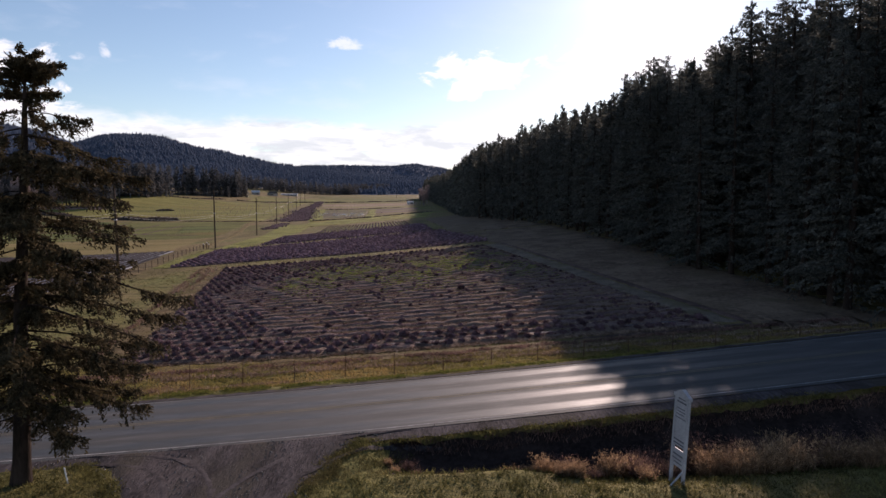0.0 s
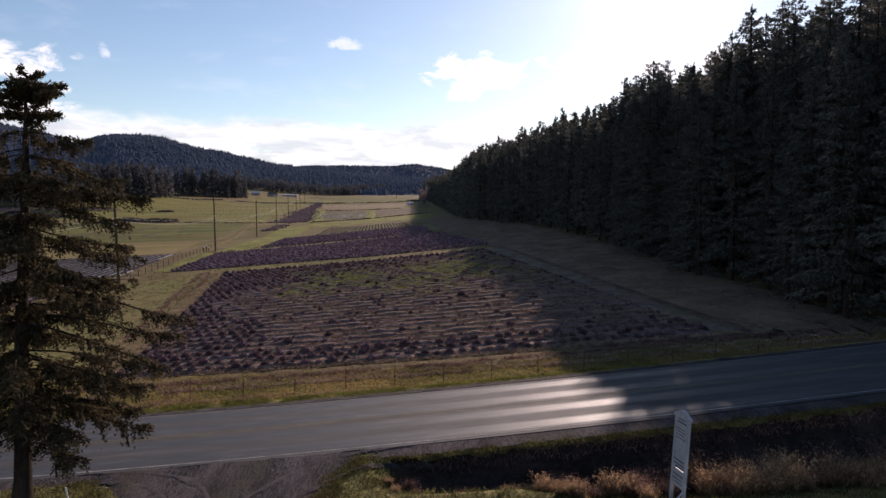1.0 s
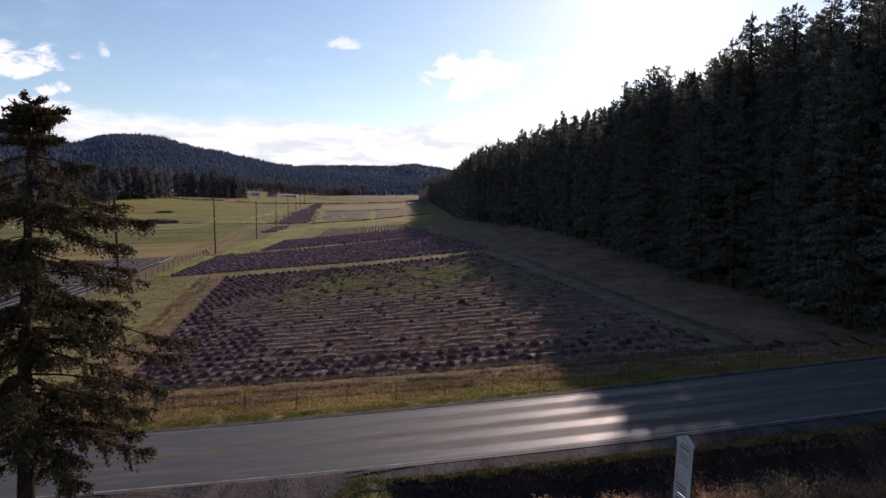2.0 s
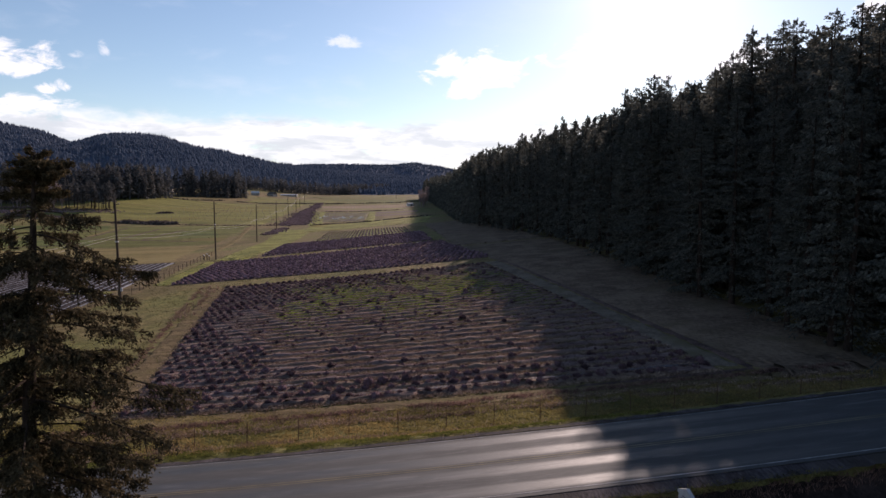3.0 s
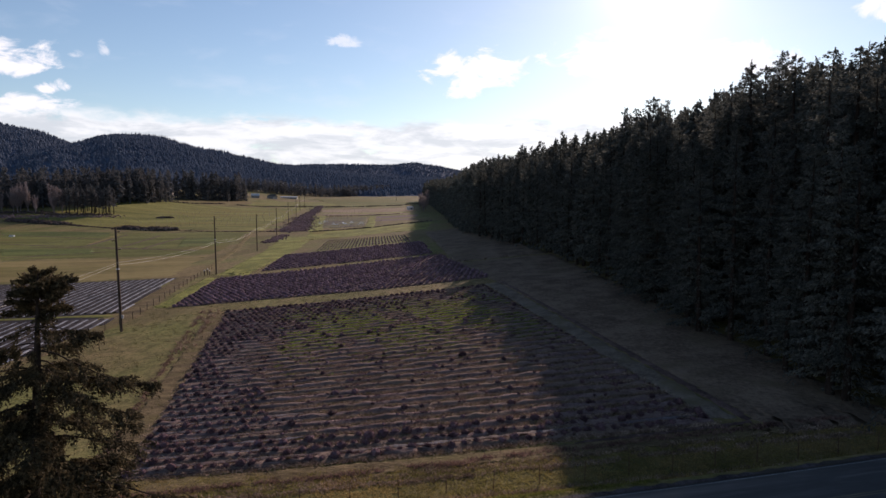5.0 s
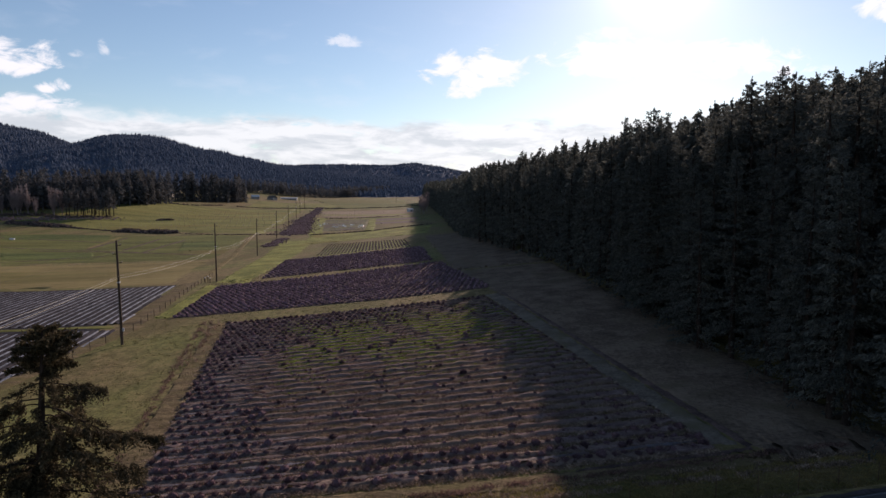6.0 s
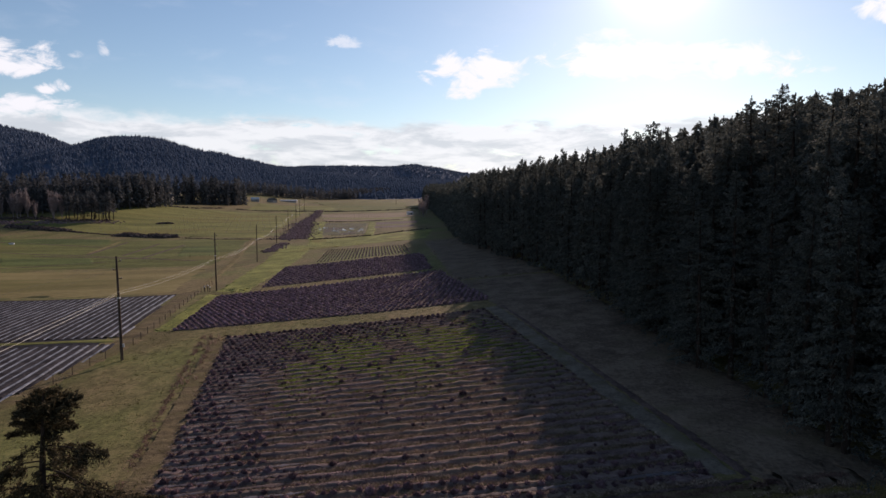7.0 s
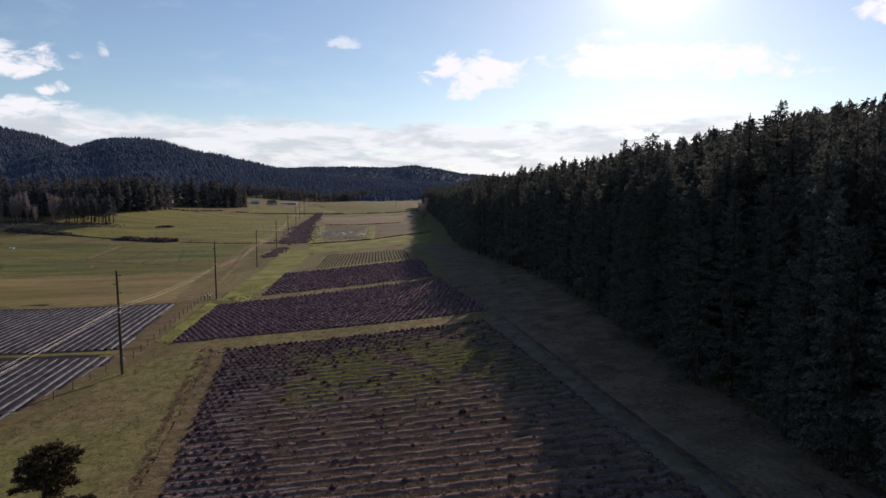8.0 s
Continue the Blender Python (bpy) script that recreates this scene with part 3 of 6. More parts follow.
def tussocks(pos, size, per, seed):
    """Clumps of long thin blades that arch outwards from the middle of each clump."""
    rng = np.random.default_rng(seed)
    n = len(pos)
    a = rng.uniform(0, 2 * np.pi, (n, per))
    r = np.sqrt(rng.uniform(0, 1, (n, per)))
    out = np.stack([np.cos(a), np.sin(a), np.zeros_like(a)], -1)
    s = np.asarray(size)[:, None, None]
    base = pos[:, None, :] + out * (r[..., None] * 0.42 * s)
    base[..., 2] = land(base[..., 0], base[..., 1])
    h = s * rng.uniform(0.35, 0.85, (n, per, 1)) * (1.1 - 0.45 * r[..., None])
    lean = (0.15 + 0.75 * r[..., None]) * rng.uniform(0.4, 1.3, (n, per, 1))
    up = np.array([0.0, 0.0, 1.0])
    jit = rng.normal(0, 0.12, (n, per, 3)) * h
    mid = base + out * lean * h * 0.35 + up * h * 0.62
    tip = base + out * lean * h + up * h * (1.0 - 0.2 * lean) + jit
    w = 0.007 + 0.008 * rng.uniform(0, 1, (n, per, 1))
    b = rng.uniform(0, 2 * np.pi, (n, per))
    side = np.stack([np.cos(b), np.sin(b), np.zeros_like(b)], -1) * w
    v = np.stack([base - side, base + side, mid + side * 0.8, mid - side * 0.8, tip], 2).reshape(-1, 3)
    f = (np.array([(0, 1, 2), (0, 2, 3), (3, 2, 4)])[None] + (np.arange(n * per) * 5)[:, None, None]).reshape(-1, 3)
    return v, f


def plumes(pos, size, per, seed, open_by=0.55, head=0.16):
    """Dead stalks fanning up from a crown, bent over at the tip, each with a loose feathery head of slivers."""
    rng = np.random.default_rng(seed)
    n = len(pos)
    s = np.repeat(np.asarray(size), per)
    k = n * per
    a = rng.uniform(0, 2 * np.pi, k)
    out = np.stack([np.cos(a), np.sin(a), np.zeros(k)], -1)
    base = np.repeat(pos, per, 0) + out * (np.sqrt(rng.uniform(0, 1, k)) * 0.22 * s)[:, None]
    h = s * rng.uniform(0.3, 1.0, k) ** 0.8
    lean = open_by * rng.uniform(0.05, 1.2, k)
    up = np.array([0.0, 0.0, 1.0])
    mid = base + out * (lean * h * 0.4)[:, None] + up * (h * 0.6)[:, None]
    tip = base + out * (lean * h * 1.05)[:, None] + up * (h * (1.0 - 0.25 * lean))[:, None] + rng.normal(0, 0.05, (k, 3)) * s[:, None]
    b = rng.uniform(0, 2 * np.pi, k)
    side = np.stack([np.cos(b), np.sin(b), np.zeros(k)], -1) * (0.004 + 0.006 * rng.uniform(0, 1, (k, 1)))
    v = np.stack([base - side, base + side, mid + side * 0.8, mid - side * 0.8, tip], 1).reshape(-1, 3)
    f = (np.array([(0, 1, 2), (0, 2, 3), (3, 2, 4)])[None] + (np.arange(k) * 5)[:, None, None]).reshape(-1, 3)
    m = 3
    ax = np.repeat((tip - mid) / (np.linalg.norm(tip - mid, axis=1)[:, None] + 1e-6), m, 0) + rng.normal(0, 0.5, (k * m, 3))
    ax /= np.linalg.norm(ax, axis=1)[:, None]
    c = np.repeat(tip, m, 0) + rng.normal(0, 0.03, (k * m, 3))
    ln = head * np.repeat(s, m) * rng.uniform(0.4, 1.1, k * m)
    w = np.cross(ax, rng.normal(0, 1, (k * m, 3)))
    w = w / (np.linalg.norm(w, axis=1)[:, None] + 1e-6) * (0.06 * ln + 0.004)[:, None]
    hv = np.stack([c - ax * ln[:, None] * 0.5, c + w, c + ax * ln[:, None] * 0.5, c - w], 1).reshape(-1, 3)
    hf = (np.array([(0, 1, 2), (0, 2, 3)])[None] + (np.arange(k * m) * 4)[:, None, None]).reshape(-1, 3)
    return join_arrays([(v, f), (hv, hf)])


def mounds(pos, radius, height, spikes, seed, spike_w=0.09):
    """Rounded twiggy plants: a faceted dome of shoots with spikes standing out of it."""
    rng = np.random.default_rng(seed)
    n = len(pos)
    r, h = np.broadcast_to(radius, (n,)), np.broadcast_to(height, (n,))
    k = 6
    ang = np.linspace(0, 2 * np.pi, k, endpoint=False)[None, :] + rng.uniform(0, 1, (n, 1))
    j1, j2 = rng.uniform(0.75, 1.1, (n, k)), rng.uniform(0.7, 1.15, (n, k))
    low = np.stack([np.cos(ang) * r[:, None] * 0.85 * j1, np.sin(ang) * r[:, None] * 0.85 * j1, np.full((n, k), -0.05)], -1)
    mid = np.stack([np.cos(ang + 0.5) * r[:, None] * 0.7 * j2, np.sin(ang + 0.5) * r[:, None] * 0.7 * j2, h[:, None] * 0.6 * j1], -1)
    top = np.stack([rng.normal(0, 0.04, n), rng.normal(0, 0.04, n), h * 0.85], -1)[:, None, :]
    v = np.concatenate([low, mid, top], 1) + pos[:, None, :]
    fl = []
    for i in range(k):
        j = (i + 1) % k
        fl += [(i, j, k + i), (j, k + j, k + i), (k + i, k + j, 2 * k)]
    m = 2 * k + 1
    f = (np.array(fl)[None] + (np.arange(n) * m)[:, None, None]).reshape(-1, 3)
    th = rng.uniform(0, 2 * np.pi, (n, spikes))
    el = np.arcsin(rng.uniform(0.05, 1.0, (n, spikes)))
    d = np.stack([np.cos(th) * np.cos(el), np.sin(th) * np.cos(el), np.sin(el)], -1)
    ln = rng.uniform(0.85, 1.25, (n, spikes))[..., None]
    sc = np.stack([r, r, h], -1)[:, None, :]
    tip = pos[:, None, :] + d * sc * ln
    root = pos[:, None, :] + d * sc * 0.45
    sd = np.cross(d, rng.normal(0, 1, d.shape))
    sd = sd / (np.linalg.norm(sd, axis=-1, keepdims=True) + 1e-6) * spike_w * r[:, None, None] * 2
    sv = np.stack([root - sd, root + sd, tip], 2).reshape(-1, 3)
    sf = np.arange(n * spikes * 3).reshape(-1, 3)
    return join_arrays([(v.reshape(-1, 3), f), (sv, sf)])


def bilinear(corners, u, v):
    A, B, C, D = (np.array(c, float) for c in corners)
    return ((1 - u) * (1 - v))[:, None] * A + (u * (1 - v))[:, None] * B + (u * v)[:, None] * C + ((1 - u) * v)[:, None] * D


def planted(corners, rows, gap, size, jitter, seed, keep=None, phase=0.0):
    """Places of plants in rows across a bed, and their sizes."""
    rng = np.random.default_rng(seed)
    U, V, S = [], [], []
    for i in range(rows):
        v = (i + 0.5) / rows
        a, b = bilinear(corners, np.array([0.0, 1.0]), np.array([v, v]))
        cnt = int(np.linalg.norm(b - a) / gap)
        u = (np.arange(cnt) + 0.5 + rng.normal(0, jitter, cnt) + phase * (i % 2)) / cnt
        s = size * rng.uniform(0.75, 1.2, cnt)
        vv = v + rng.normal(0, 0.08, cnt) / rows
        ok = (u > 0) & (u < 1)
        if keep is not None:
            w = keep(u, vv, rng)
            s = s * w
            ok &= w > 0.2
        U.append(u[ok]), V.append(vv[ok]), S.append(s[ok])
    u, v, s = np.concatenate(U), np.concatenate(V), np.concatenate(S)
    p = bilinear(corners, u, v)
    return np.column_stack([p, land(p[:, 0], p[:, 1]) + 0.05]), s, u, v


# ---- the lavender beds ----
BED_A = ((-21.5, 39.3), (20.2, 44.9), (7.3, 111.8), (-36.6, 103.3))
BED_B = ((-49.5, 111.5), (9.0, 120.3), (-1.0, 173.0), (-56.5, 154.0))
BED_C = ((-49.0, 166.0), (-3.0, 178.5), (-8.5, 236.0), (-58.0, 227.0))
BED_D = ((-49.0, 238.0), (-12.5, 244.5), (-17.5, 288.0), (-54.5, 294.0))


def build_beds():
    rows = 37

    def furrow(u, v, X, Y):
        return 0.24 * (np.abs(np.cos(np.pi * (v * rows - 0.5))) ** 2 * 2 - 1) * (0.8 + 0.5 * lumps(X, Y, 0.7)) + 0.05 * lumps(X, Y, 2.3) + 0.03 * lumps(X, Y, 6.1, 2.0)

    bed = sheet("lavender_bed", BED_A, 130, rows * 6, M_SOIL, 0.06, 0.5, furrow, "brown bed of soil and straw with low ridged rows", seed=2.0)
    # dark fabric strips and green weeds between the rows
    rng = np.random.default_rng(8)

    def zones(u, v):
        edge = smooth((0.155 + 0.045 * smooth((0.35 - v) / 0.1) + 0.05 * lumps(u * 45, v * 65, 0.23, 1.0) - 0.07 * smooth((v - 0.25) / 0.1) * smooth((0.6 - v) / 0.1) - u) / 0.05 + 0.5)
        front = smooth((0.085 - v) / 0.02 + 0.5) * (u > 0.02)
        back = np.maximum(smooth((v - 0.70 - 0.30 * u) / 0.05), 0.75 * smooth((v - 0.48 - 0.55 * u) / 0.06))
        rear = smooth((v - 0.955) / 0.01)
        return np.maximum(np.maximum(edge, front), np.maximum(back, rear))

    def keep(u, v, r):
        big = r.uniform(0, 1, len(u)) < np.maximum(zones(u, v), 0.07)
        return np.where(big, r.uniform(0.8, 1.1, len(u)), 0.0)

    def sparse(u, v, r):
        w = r.uniform(0.3, 0.74, len(u)) * (1 + 0.25 * lumps(u * 45, v * 65, 0.5, 3.0))
        return np.where((r.uniform(0, 1, len(u)) < 0.62) & (r.uniform(0, 1, len(u)) > zones(u, v)), w, 0.0)

    pp, ss, uu, vv = planted(BED_A, rows, 0.90, 0.44, 0.07, 11, keep, 0.5)
    near = vv < 0.14
    va = mounds(pp[near], ss[near], ss[near] * 1.1, 110, 12, 0.045)
    vb = mounds(pp[~near], ss[~near], ss[~near] * 1.1, 54, 13, 0.06)
    pp, ss, uu, vv = planted(BED_A, rows, 0.52, 0.42, 0.13, 16, sparse, 0.5)
    vc = mounds(pp, ss, ss * 1.15, 20, 17, 0.09)
    tagged(link("lavender_plants", *join_arrays([va, vb, vc]), M_LAV_OLD), "rows of rounded grey-brown winter lavender plants", "lavender", kind="stuff")
    # pale weed fabric showing between the old plants at the front and the side
    for i in range(rows + 1):
        v0 = i / rows
        far = 1.0 if i == 1 else 0.30 if i < 7 else 0.17 if i < 30 else 0.10
        u = np.arange(0.015, far - 0.01, 0.006)
        half = (0.13 + 0.06 * lumps(u * 47, u * 0 + v0 * 67, 1.3, i * 0.7) + rng.normal(0, 0.035, len(u))) / rows * np.clip((far - u) / 0.05, 0.15, 1)
        cols = []
        for k, dz in ((-1, 0.02), (0, 0.07), (1, 0.02)):
            q = bilinear(BED_A, u, np.clip(v0 + k * half, 0.001, 0.999))
            cols.append(np.column_stack([q, land(q[:, 0], q[:, 1]) + 0.06 - 0.16 * 0.8 + 0.15 + dz]))
        vv = np.stack(cols, 1).reshape(-1, 3)
        a, b = np.meshgrid(np.arange(len(u) - 1), np.arange(2), indexing="ij")
        a = a * 3 + b
        link("fabric_strip", vv, np.stack([a, a + 3, a + 4, a + 1], -1).reshape(-1, 4), M_FABRIC, bed, smooth=True)
    # weeds: green tufts in the upper middle of the bed
    k = 15000
    uu, vv = rng.uniform(0.22, 0.98, k), rng.normal(0.70, 0.13, k)
    vv = (np.floor(vv * rows) + rng.normal(0.0, 0.16, k)) / rows
    ok = (vv > 0.3) & (vv < 0.94) & (lumps(uu * 60, vv * 65, 0.22, 4.0) > -0.25)
    q = bilinear(BED_A, uu[ok], vv[ok])
    q = np.column_stack([q, land(q[:, 0], q[:, 1]) + 0.02])
    tagged(link("weeds", *blades(q, 0.2, 0.05, 7, 0.8, 14, 0.3), M_WEEDS), "bright green weeds between the lavender rows", "weeds", kind="stuff")
    # dead stems that mark each row as a dark broken line
    k = 18000
    uu, vv = rng.uniform(0.03, 1, k), rng.integers(0, rows, k)
    vv = (vv + 0.5 + rng.normal(0, 0.05, k)) / rows
    ok = lumps(uu * 47, vv * 66, 0.9, 9.0) + rng.normal(0, 0.25, k) > -0.25
    q = bilinear(BED_A, uu[ok], np.clip(vv[ok], 0, 1))
    q = np.column_stack([q, land(q[:, 0], q[:, 1]) + 0.12])
    tagged(link("dead_stems", *blades(q, 0.2, 0.03, 6, 0.8, 19, 0.12), M_LAV_OLD), "broken lines of dark dead stems along the bed rows", "dead plants", kind="stuff")
    # thin winter grass between the rows
    k = 9000
    uu, vv = rng.uniform(0.1, 1, k), (rng.integers(1, rows, k) + rng.normal(0, 0.2, k)) / rows
    ok = lumps(uu * 47, vv * 66, 0.4, 5.0) + rng.normal(0, 0.3, k) > -0.1
    q = bilinear(BED_A, uu[ok], np.clip(vv[ok], 0, 1))
    q = np.column_stack([q, land(q[:, 0], q[:, 1]) + 0.08])
    tagged(link("bed_grass", *blades(q, 0.12, 0.03, 6, 0.9, 24, 0.2), M_BLADE), "thin olive winter grass between the bed rows", "grass", kind="stuff")
    # straw litter all over the bed
    k = 80000
    uu, vv = rng.uniform(0.0, 1, k), rng.uniform(0.0, 1, k)
    vv = (np.floor(vv * rows) + rng.normal(0.0, 0.14, k)) / rows
    q = bilinear(BED_A, uu, np.clip(vv, 0, 1))
    q = np.column_stack([q, land(q[:, 0], q[:, 1]) + 0.05])
    tagged(link("straw_litter", *blades(q, 0.13, 0.035, 4, 1.5, 15, 0.25), M_LITTER), "straw-coloured dead grass litter between the rows", "dead grass", kind="stuff")
    for bed, rws, gap, size, seed in ((BED_B, 30, 1.15, 0.50, 21), (BED_C, 26, 1.35, 0.55, 22), (BED_D[1:] + BED_D[:1], 28, 1.1, 0.30, 23)):
        nr = rws

        def furrow_b(u, v, X, Y, nr=nr):
            return 0.06 * np.cos(2 * np.pi * (v * nr - 0.5))

        sheet("lavender_bed", bed, 60, nr * 4, M_DARKSOIL if seed < 23 else M_OLIVE, 0.10, 0.6, furrow_b, "dark soil bed planted with lavender rows", seed=seed)
        p, s, u, v = planted(bed, nr, gap, size, 0.06, seed, None, 0.5)
        tagged(link("lavender_plants", *mounds(p, s, s * 1.0, 14, seed + 30, 0.12), M_LAV), "dense rows of dark purple-brown winter lavender plants", "lavender", kind="stuff")
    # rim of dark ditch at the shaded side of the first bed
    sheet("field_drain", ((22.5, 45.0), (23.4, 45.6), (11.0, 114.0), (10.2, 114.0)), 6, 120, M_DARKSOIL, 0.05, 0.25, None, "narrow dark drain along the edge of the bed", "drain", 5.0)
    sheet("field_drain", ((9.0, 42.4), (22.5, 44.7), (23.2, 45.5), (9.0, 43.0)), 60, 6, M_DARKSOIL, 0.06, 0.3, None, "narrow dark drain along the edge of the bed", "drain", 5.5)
    # strip of dead grass before the first bed and beside its left edge
    sheet("dead_grass_strip", ((-23.0, 36.6), (25.0, 42.8), (23.0, 44.5), (-21.6, 39.1)), 160, 16, M_DULL, 0.035, 1.1, lambda u, v, X, Y: 0.05 * lumps(X, Y, 1.5), "strip of straw-coloured dead grass", "grass", 6.0)
    sheet("dead_grass_strip", ((-23.8, 39.2), (-21.0, 39.7), (-36.9, 104.5), (-39.3, 103.9)), 14, 120, M_DULL, 0.03, 1.4, lambda u, v, X, Y: 0.05 * lumps(X, Y, 1.5), "strip of straw-coloured dead grass", "grass", 7.0)


build_beds()


def build_cover():
    """Hay stubble, fresh grass and fallow plots that differ from the pasture around them."""
    wave = lambda u, v, X, Y: 0.04 * lumps(X, Y, 0.8)
    sheet("hay_field", ((-190, 166), (-72.5, 166), (-92, 244), (-235, 236)), 60, 40, M_TAN, 0.06, 2.0, wave, "field of tan cut hay stubble", "field", 11.0)
    sheet("grass_field", ((-240, 246), (-93, 252), (-118, 385), (-320, 375)), 60, 50, M_OLIVE, 0.08, 2.5, wave, "olive green winter grass field", "field", 12.0)
    for x0, y0, x1, y1 in ((-268, 374, -180, 338), (-227, 317, -141, 289), (-141, 289, -108, 273), (-174, 302, -188, 371), (-154, 297, -164, 361), (-140, 289, -146, 352), (-200, 301, -134, 285), (-184, 256, -149, 275)):
        d = np.array([x1 - x0, y1 - y0]) / math.hypot(x1 - x0, y1 - y0)
        p = np.array([-d[1], d[0]]) * 1.2
        sheet("field_drain", ((x0 - p[0], y0 - p[1]), (x1 - p[0], y1 - p[1]), (x1 + p[0], y1 + p[1]), (x0 + p[0], y0 + p[1])), 60, 6, M_DARKSOIL, 0.14, 0.8, None, "narrow dark drain across the grass field", "drain", x0 * 0.1)
    sheet("grass_band", ((-189, 263), (-149, 266), (-163, 290), (-211, 294)), 40, 20, M_FRESH, 0.13, 1.6, wave, "band of darker green grass in the field", "grass", 31.0)
    sheet("grass_band", ((-254, 357), (-190, 355), (-206, 388), (-290, 405)), 40, 20, M_FRESH, 0.13, 2.0, wave, "band of darker green grass in the field", "grass", 32.0)
    sheet("grass_band", ((-125, 290), (-105, 294), (-126, 346), (-142, 338)), 30, 30, M_FRESH, 0.13, 2.0, wave, "patch of darker green grass beside the poles", "grass", 33.0)
    sheet("grass_band", ((-178.5, 308), (-175, 308), (-192.5, 374), (-196, 374)), 8, 60, M_TAN, 0.15, 0.8, wave, "narrow band of pale stubble in the field", "grass", 34.0)
    sheet("green_strip", ((-60, 163), (-50.5, 158), (-67, 330), (-86, 330)), 20, 80, M_LUSH, 0.07, 1.5, wave, "strip of fresh green grass beside the beds", "grass", 13.0)
    sheet("green_strip", ((-68, 302), (-8, 322), (-6, 394), (-78, 362)), 40, 40, M_LUSH, 0.10, 2.5, wave, "fresh green grass beyond the lavender beds", "grass", 14.0)
    sheet("green_strip", ((-80, 366), (-71, 366), (-98, 530), (-110, 530)), 12, 60, M_LUSH, 0.11, 1.5, wave, "light green path beside the wet plot", "grass", 26.0)
    sheet("green_strip", ((-48, 378), (-42, 378), (-53, 508), (-59.5, 508)), 12, 50, M_LUSH, 0.13, 1.2, wave, "light green border of the wet plot", "grass", 27.0)
    sheet("green_strip", ((-53.0, 112), (-49.8, 112), (-56.8, 156), (-61, 160)), 16, 60, M_LUSH, 0.05, 0.9, wave, "strip of fresh green grass beside the beds", "grass", 18.0)
    sheet("fallow_plot", ((-51, 440), (-20, 436), (-20, 512), (-58, 508)), 30, 40, M_TURNED, 0.12, 2.0, wave, "brown turned plot before the forest", "field", 15.0)
    sheet("fallow_plot", ((-100, 532), (-30, 530), (-26, 660), (-128, 640)), 40, 40, M_FALLOW, 0.12, 3.0, wave, "pinkish tan fallow plot in the far pasture", "field", 16.0)
    sheet("grass_field", ((-112, 700), (-40, 730), (-60, 1000), (-210, 1000)), 40, 40, M_OLIVE, 0.25, 6.0, wave, "olive green pasture beyond the hedge line", "field", 28.0)
    sheet("meadow", ((-330, 462), (-112, 388), (-152, 690), (-292, 640)), 70, 70, M_MEADOW, 0.14, 4.0, wave, "yellow-green meadow rising to the woods", "field", 29.0)
    sheet("meadow", ((-228, 716), (-122, 700), (-140, 880), (-250, 850)), 40, 40, M_MEADOW, 0.2, 4.0, wave, "green meadow before the farm buildings", "field", 30.0)
    sheet("forest_verge", ((23.8, 43.0), (34.0, 43.0), (26.0, 150.0), (2.5, 150.0)), 40, 90, M_BRACKEN, 0.04, 1.0, wave, "dead bracken and grass along the shaded forest edge", "undergrowth", 21.0)
    sheet("forest_verge", ((2.5, 150.5), (26.0, 150.5), (12.0, 300.0), (-9.0, 300.0)), 40, 90, M_BRACKEN, 0.05, 1.5, wave, "dead bracken and grass along the shaded forest edge", "undergrowth", 22.0)
    sheet("grass_strip", ((-150, 105.4), (-56.5, 105.0), (-57.5, 107.6), (-150, 107.8)), 60, 8, M_MEADOW, 0.16, 0.4, wave, "green grass path between two blocks of film rows", "grass", 23.0)
    sheet("dead_grass_strip", ((-53.5, 70), (-50.6, 70), (-51.5, 107), (-56.5, 107)), 8, 40, M_DULL, 0.12, 0.5, wave, "dull dead grass beside the film rows", "grass", 24.0)
    sheet("dead_grass_strip", ((-57.0, 107.5), (-52.5, 107.5), (-65.5, 168), (-70.5, 165)), 8, 60, M_DULL, 0.12, 0.5, wave, "dull dead grass beside the film rows", "grass", 25.0)
    # farm track in the forest's shade, and verges of dead grass
    sheet("farm_track", ((19.9, 46.0), (22.3, 45.8), (10.0, 113.6), (7.4, 113.0)), 8, 120, M_TRACK, 0.07, 0.4, None, "grassy farm track at the edge of the bed", "track", 17.0)
    sheet("farm_track", ((-70, 176), (-67.5, 176), (-118, 392), (-121, 392)), 8, 100, M_STRAW, 0.10, 0.4, None, "faint farm track along the poles", "track", 19.0)


build_cover()


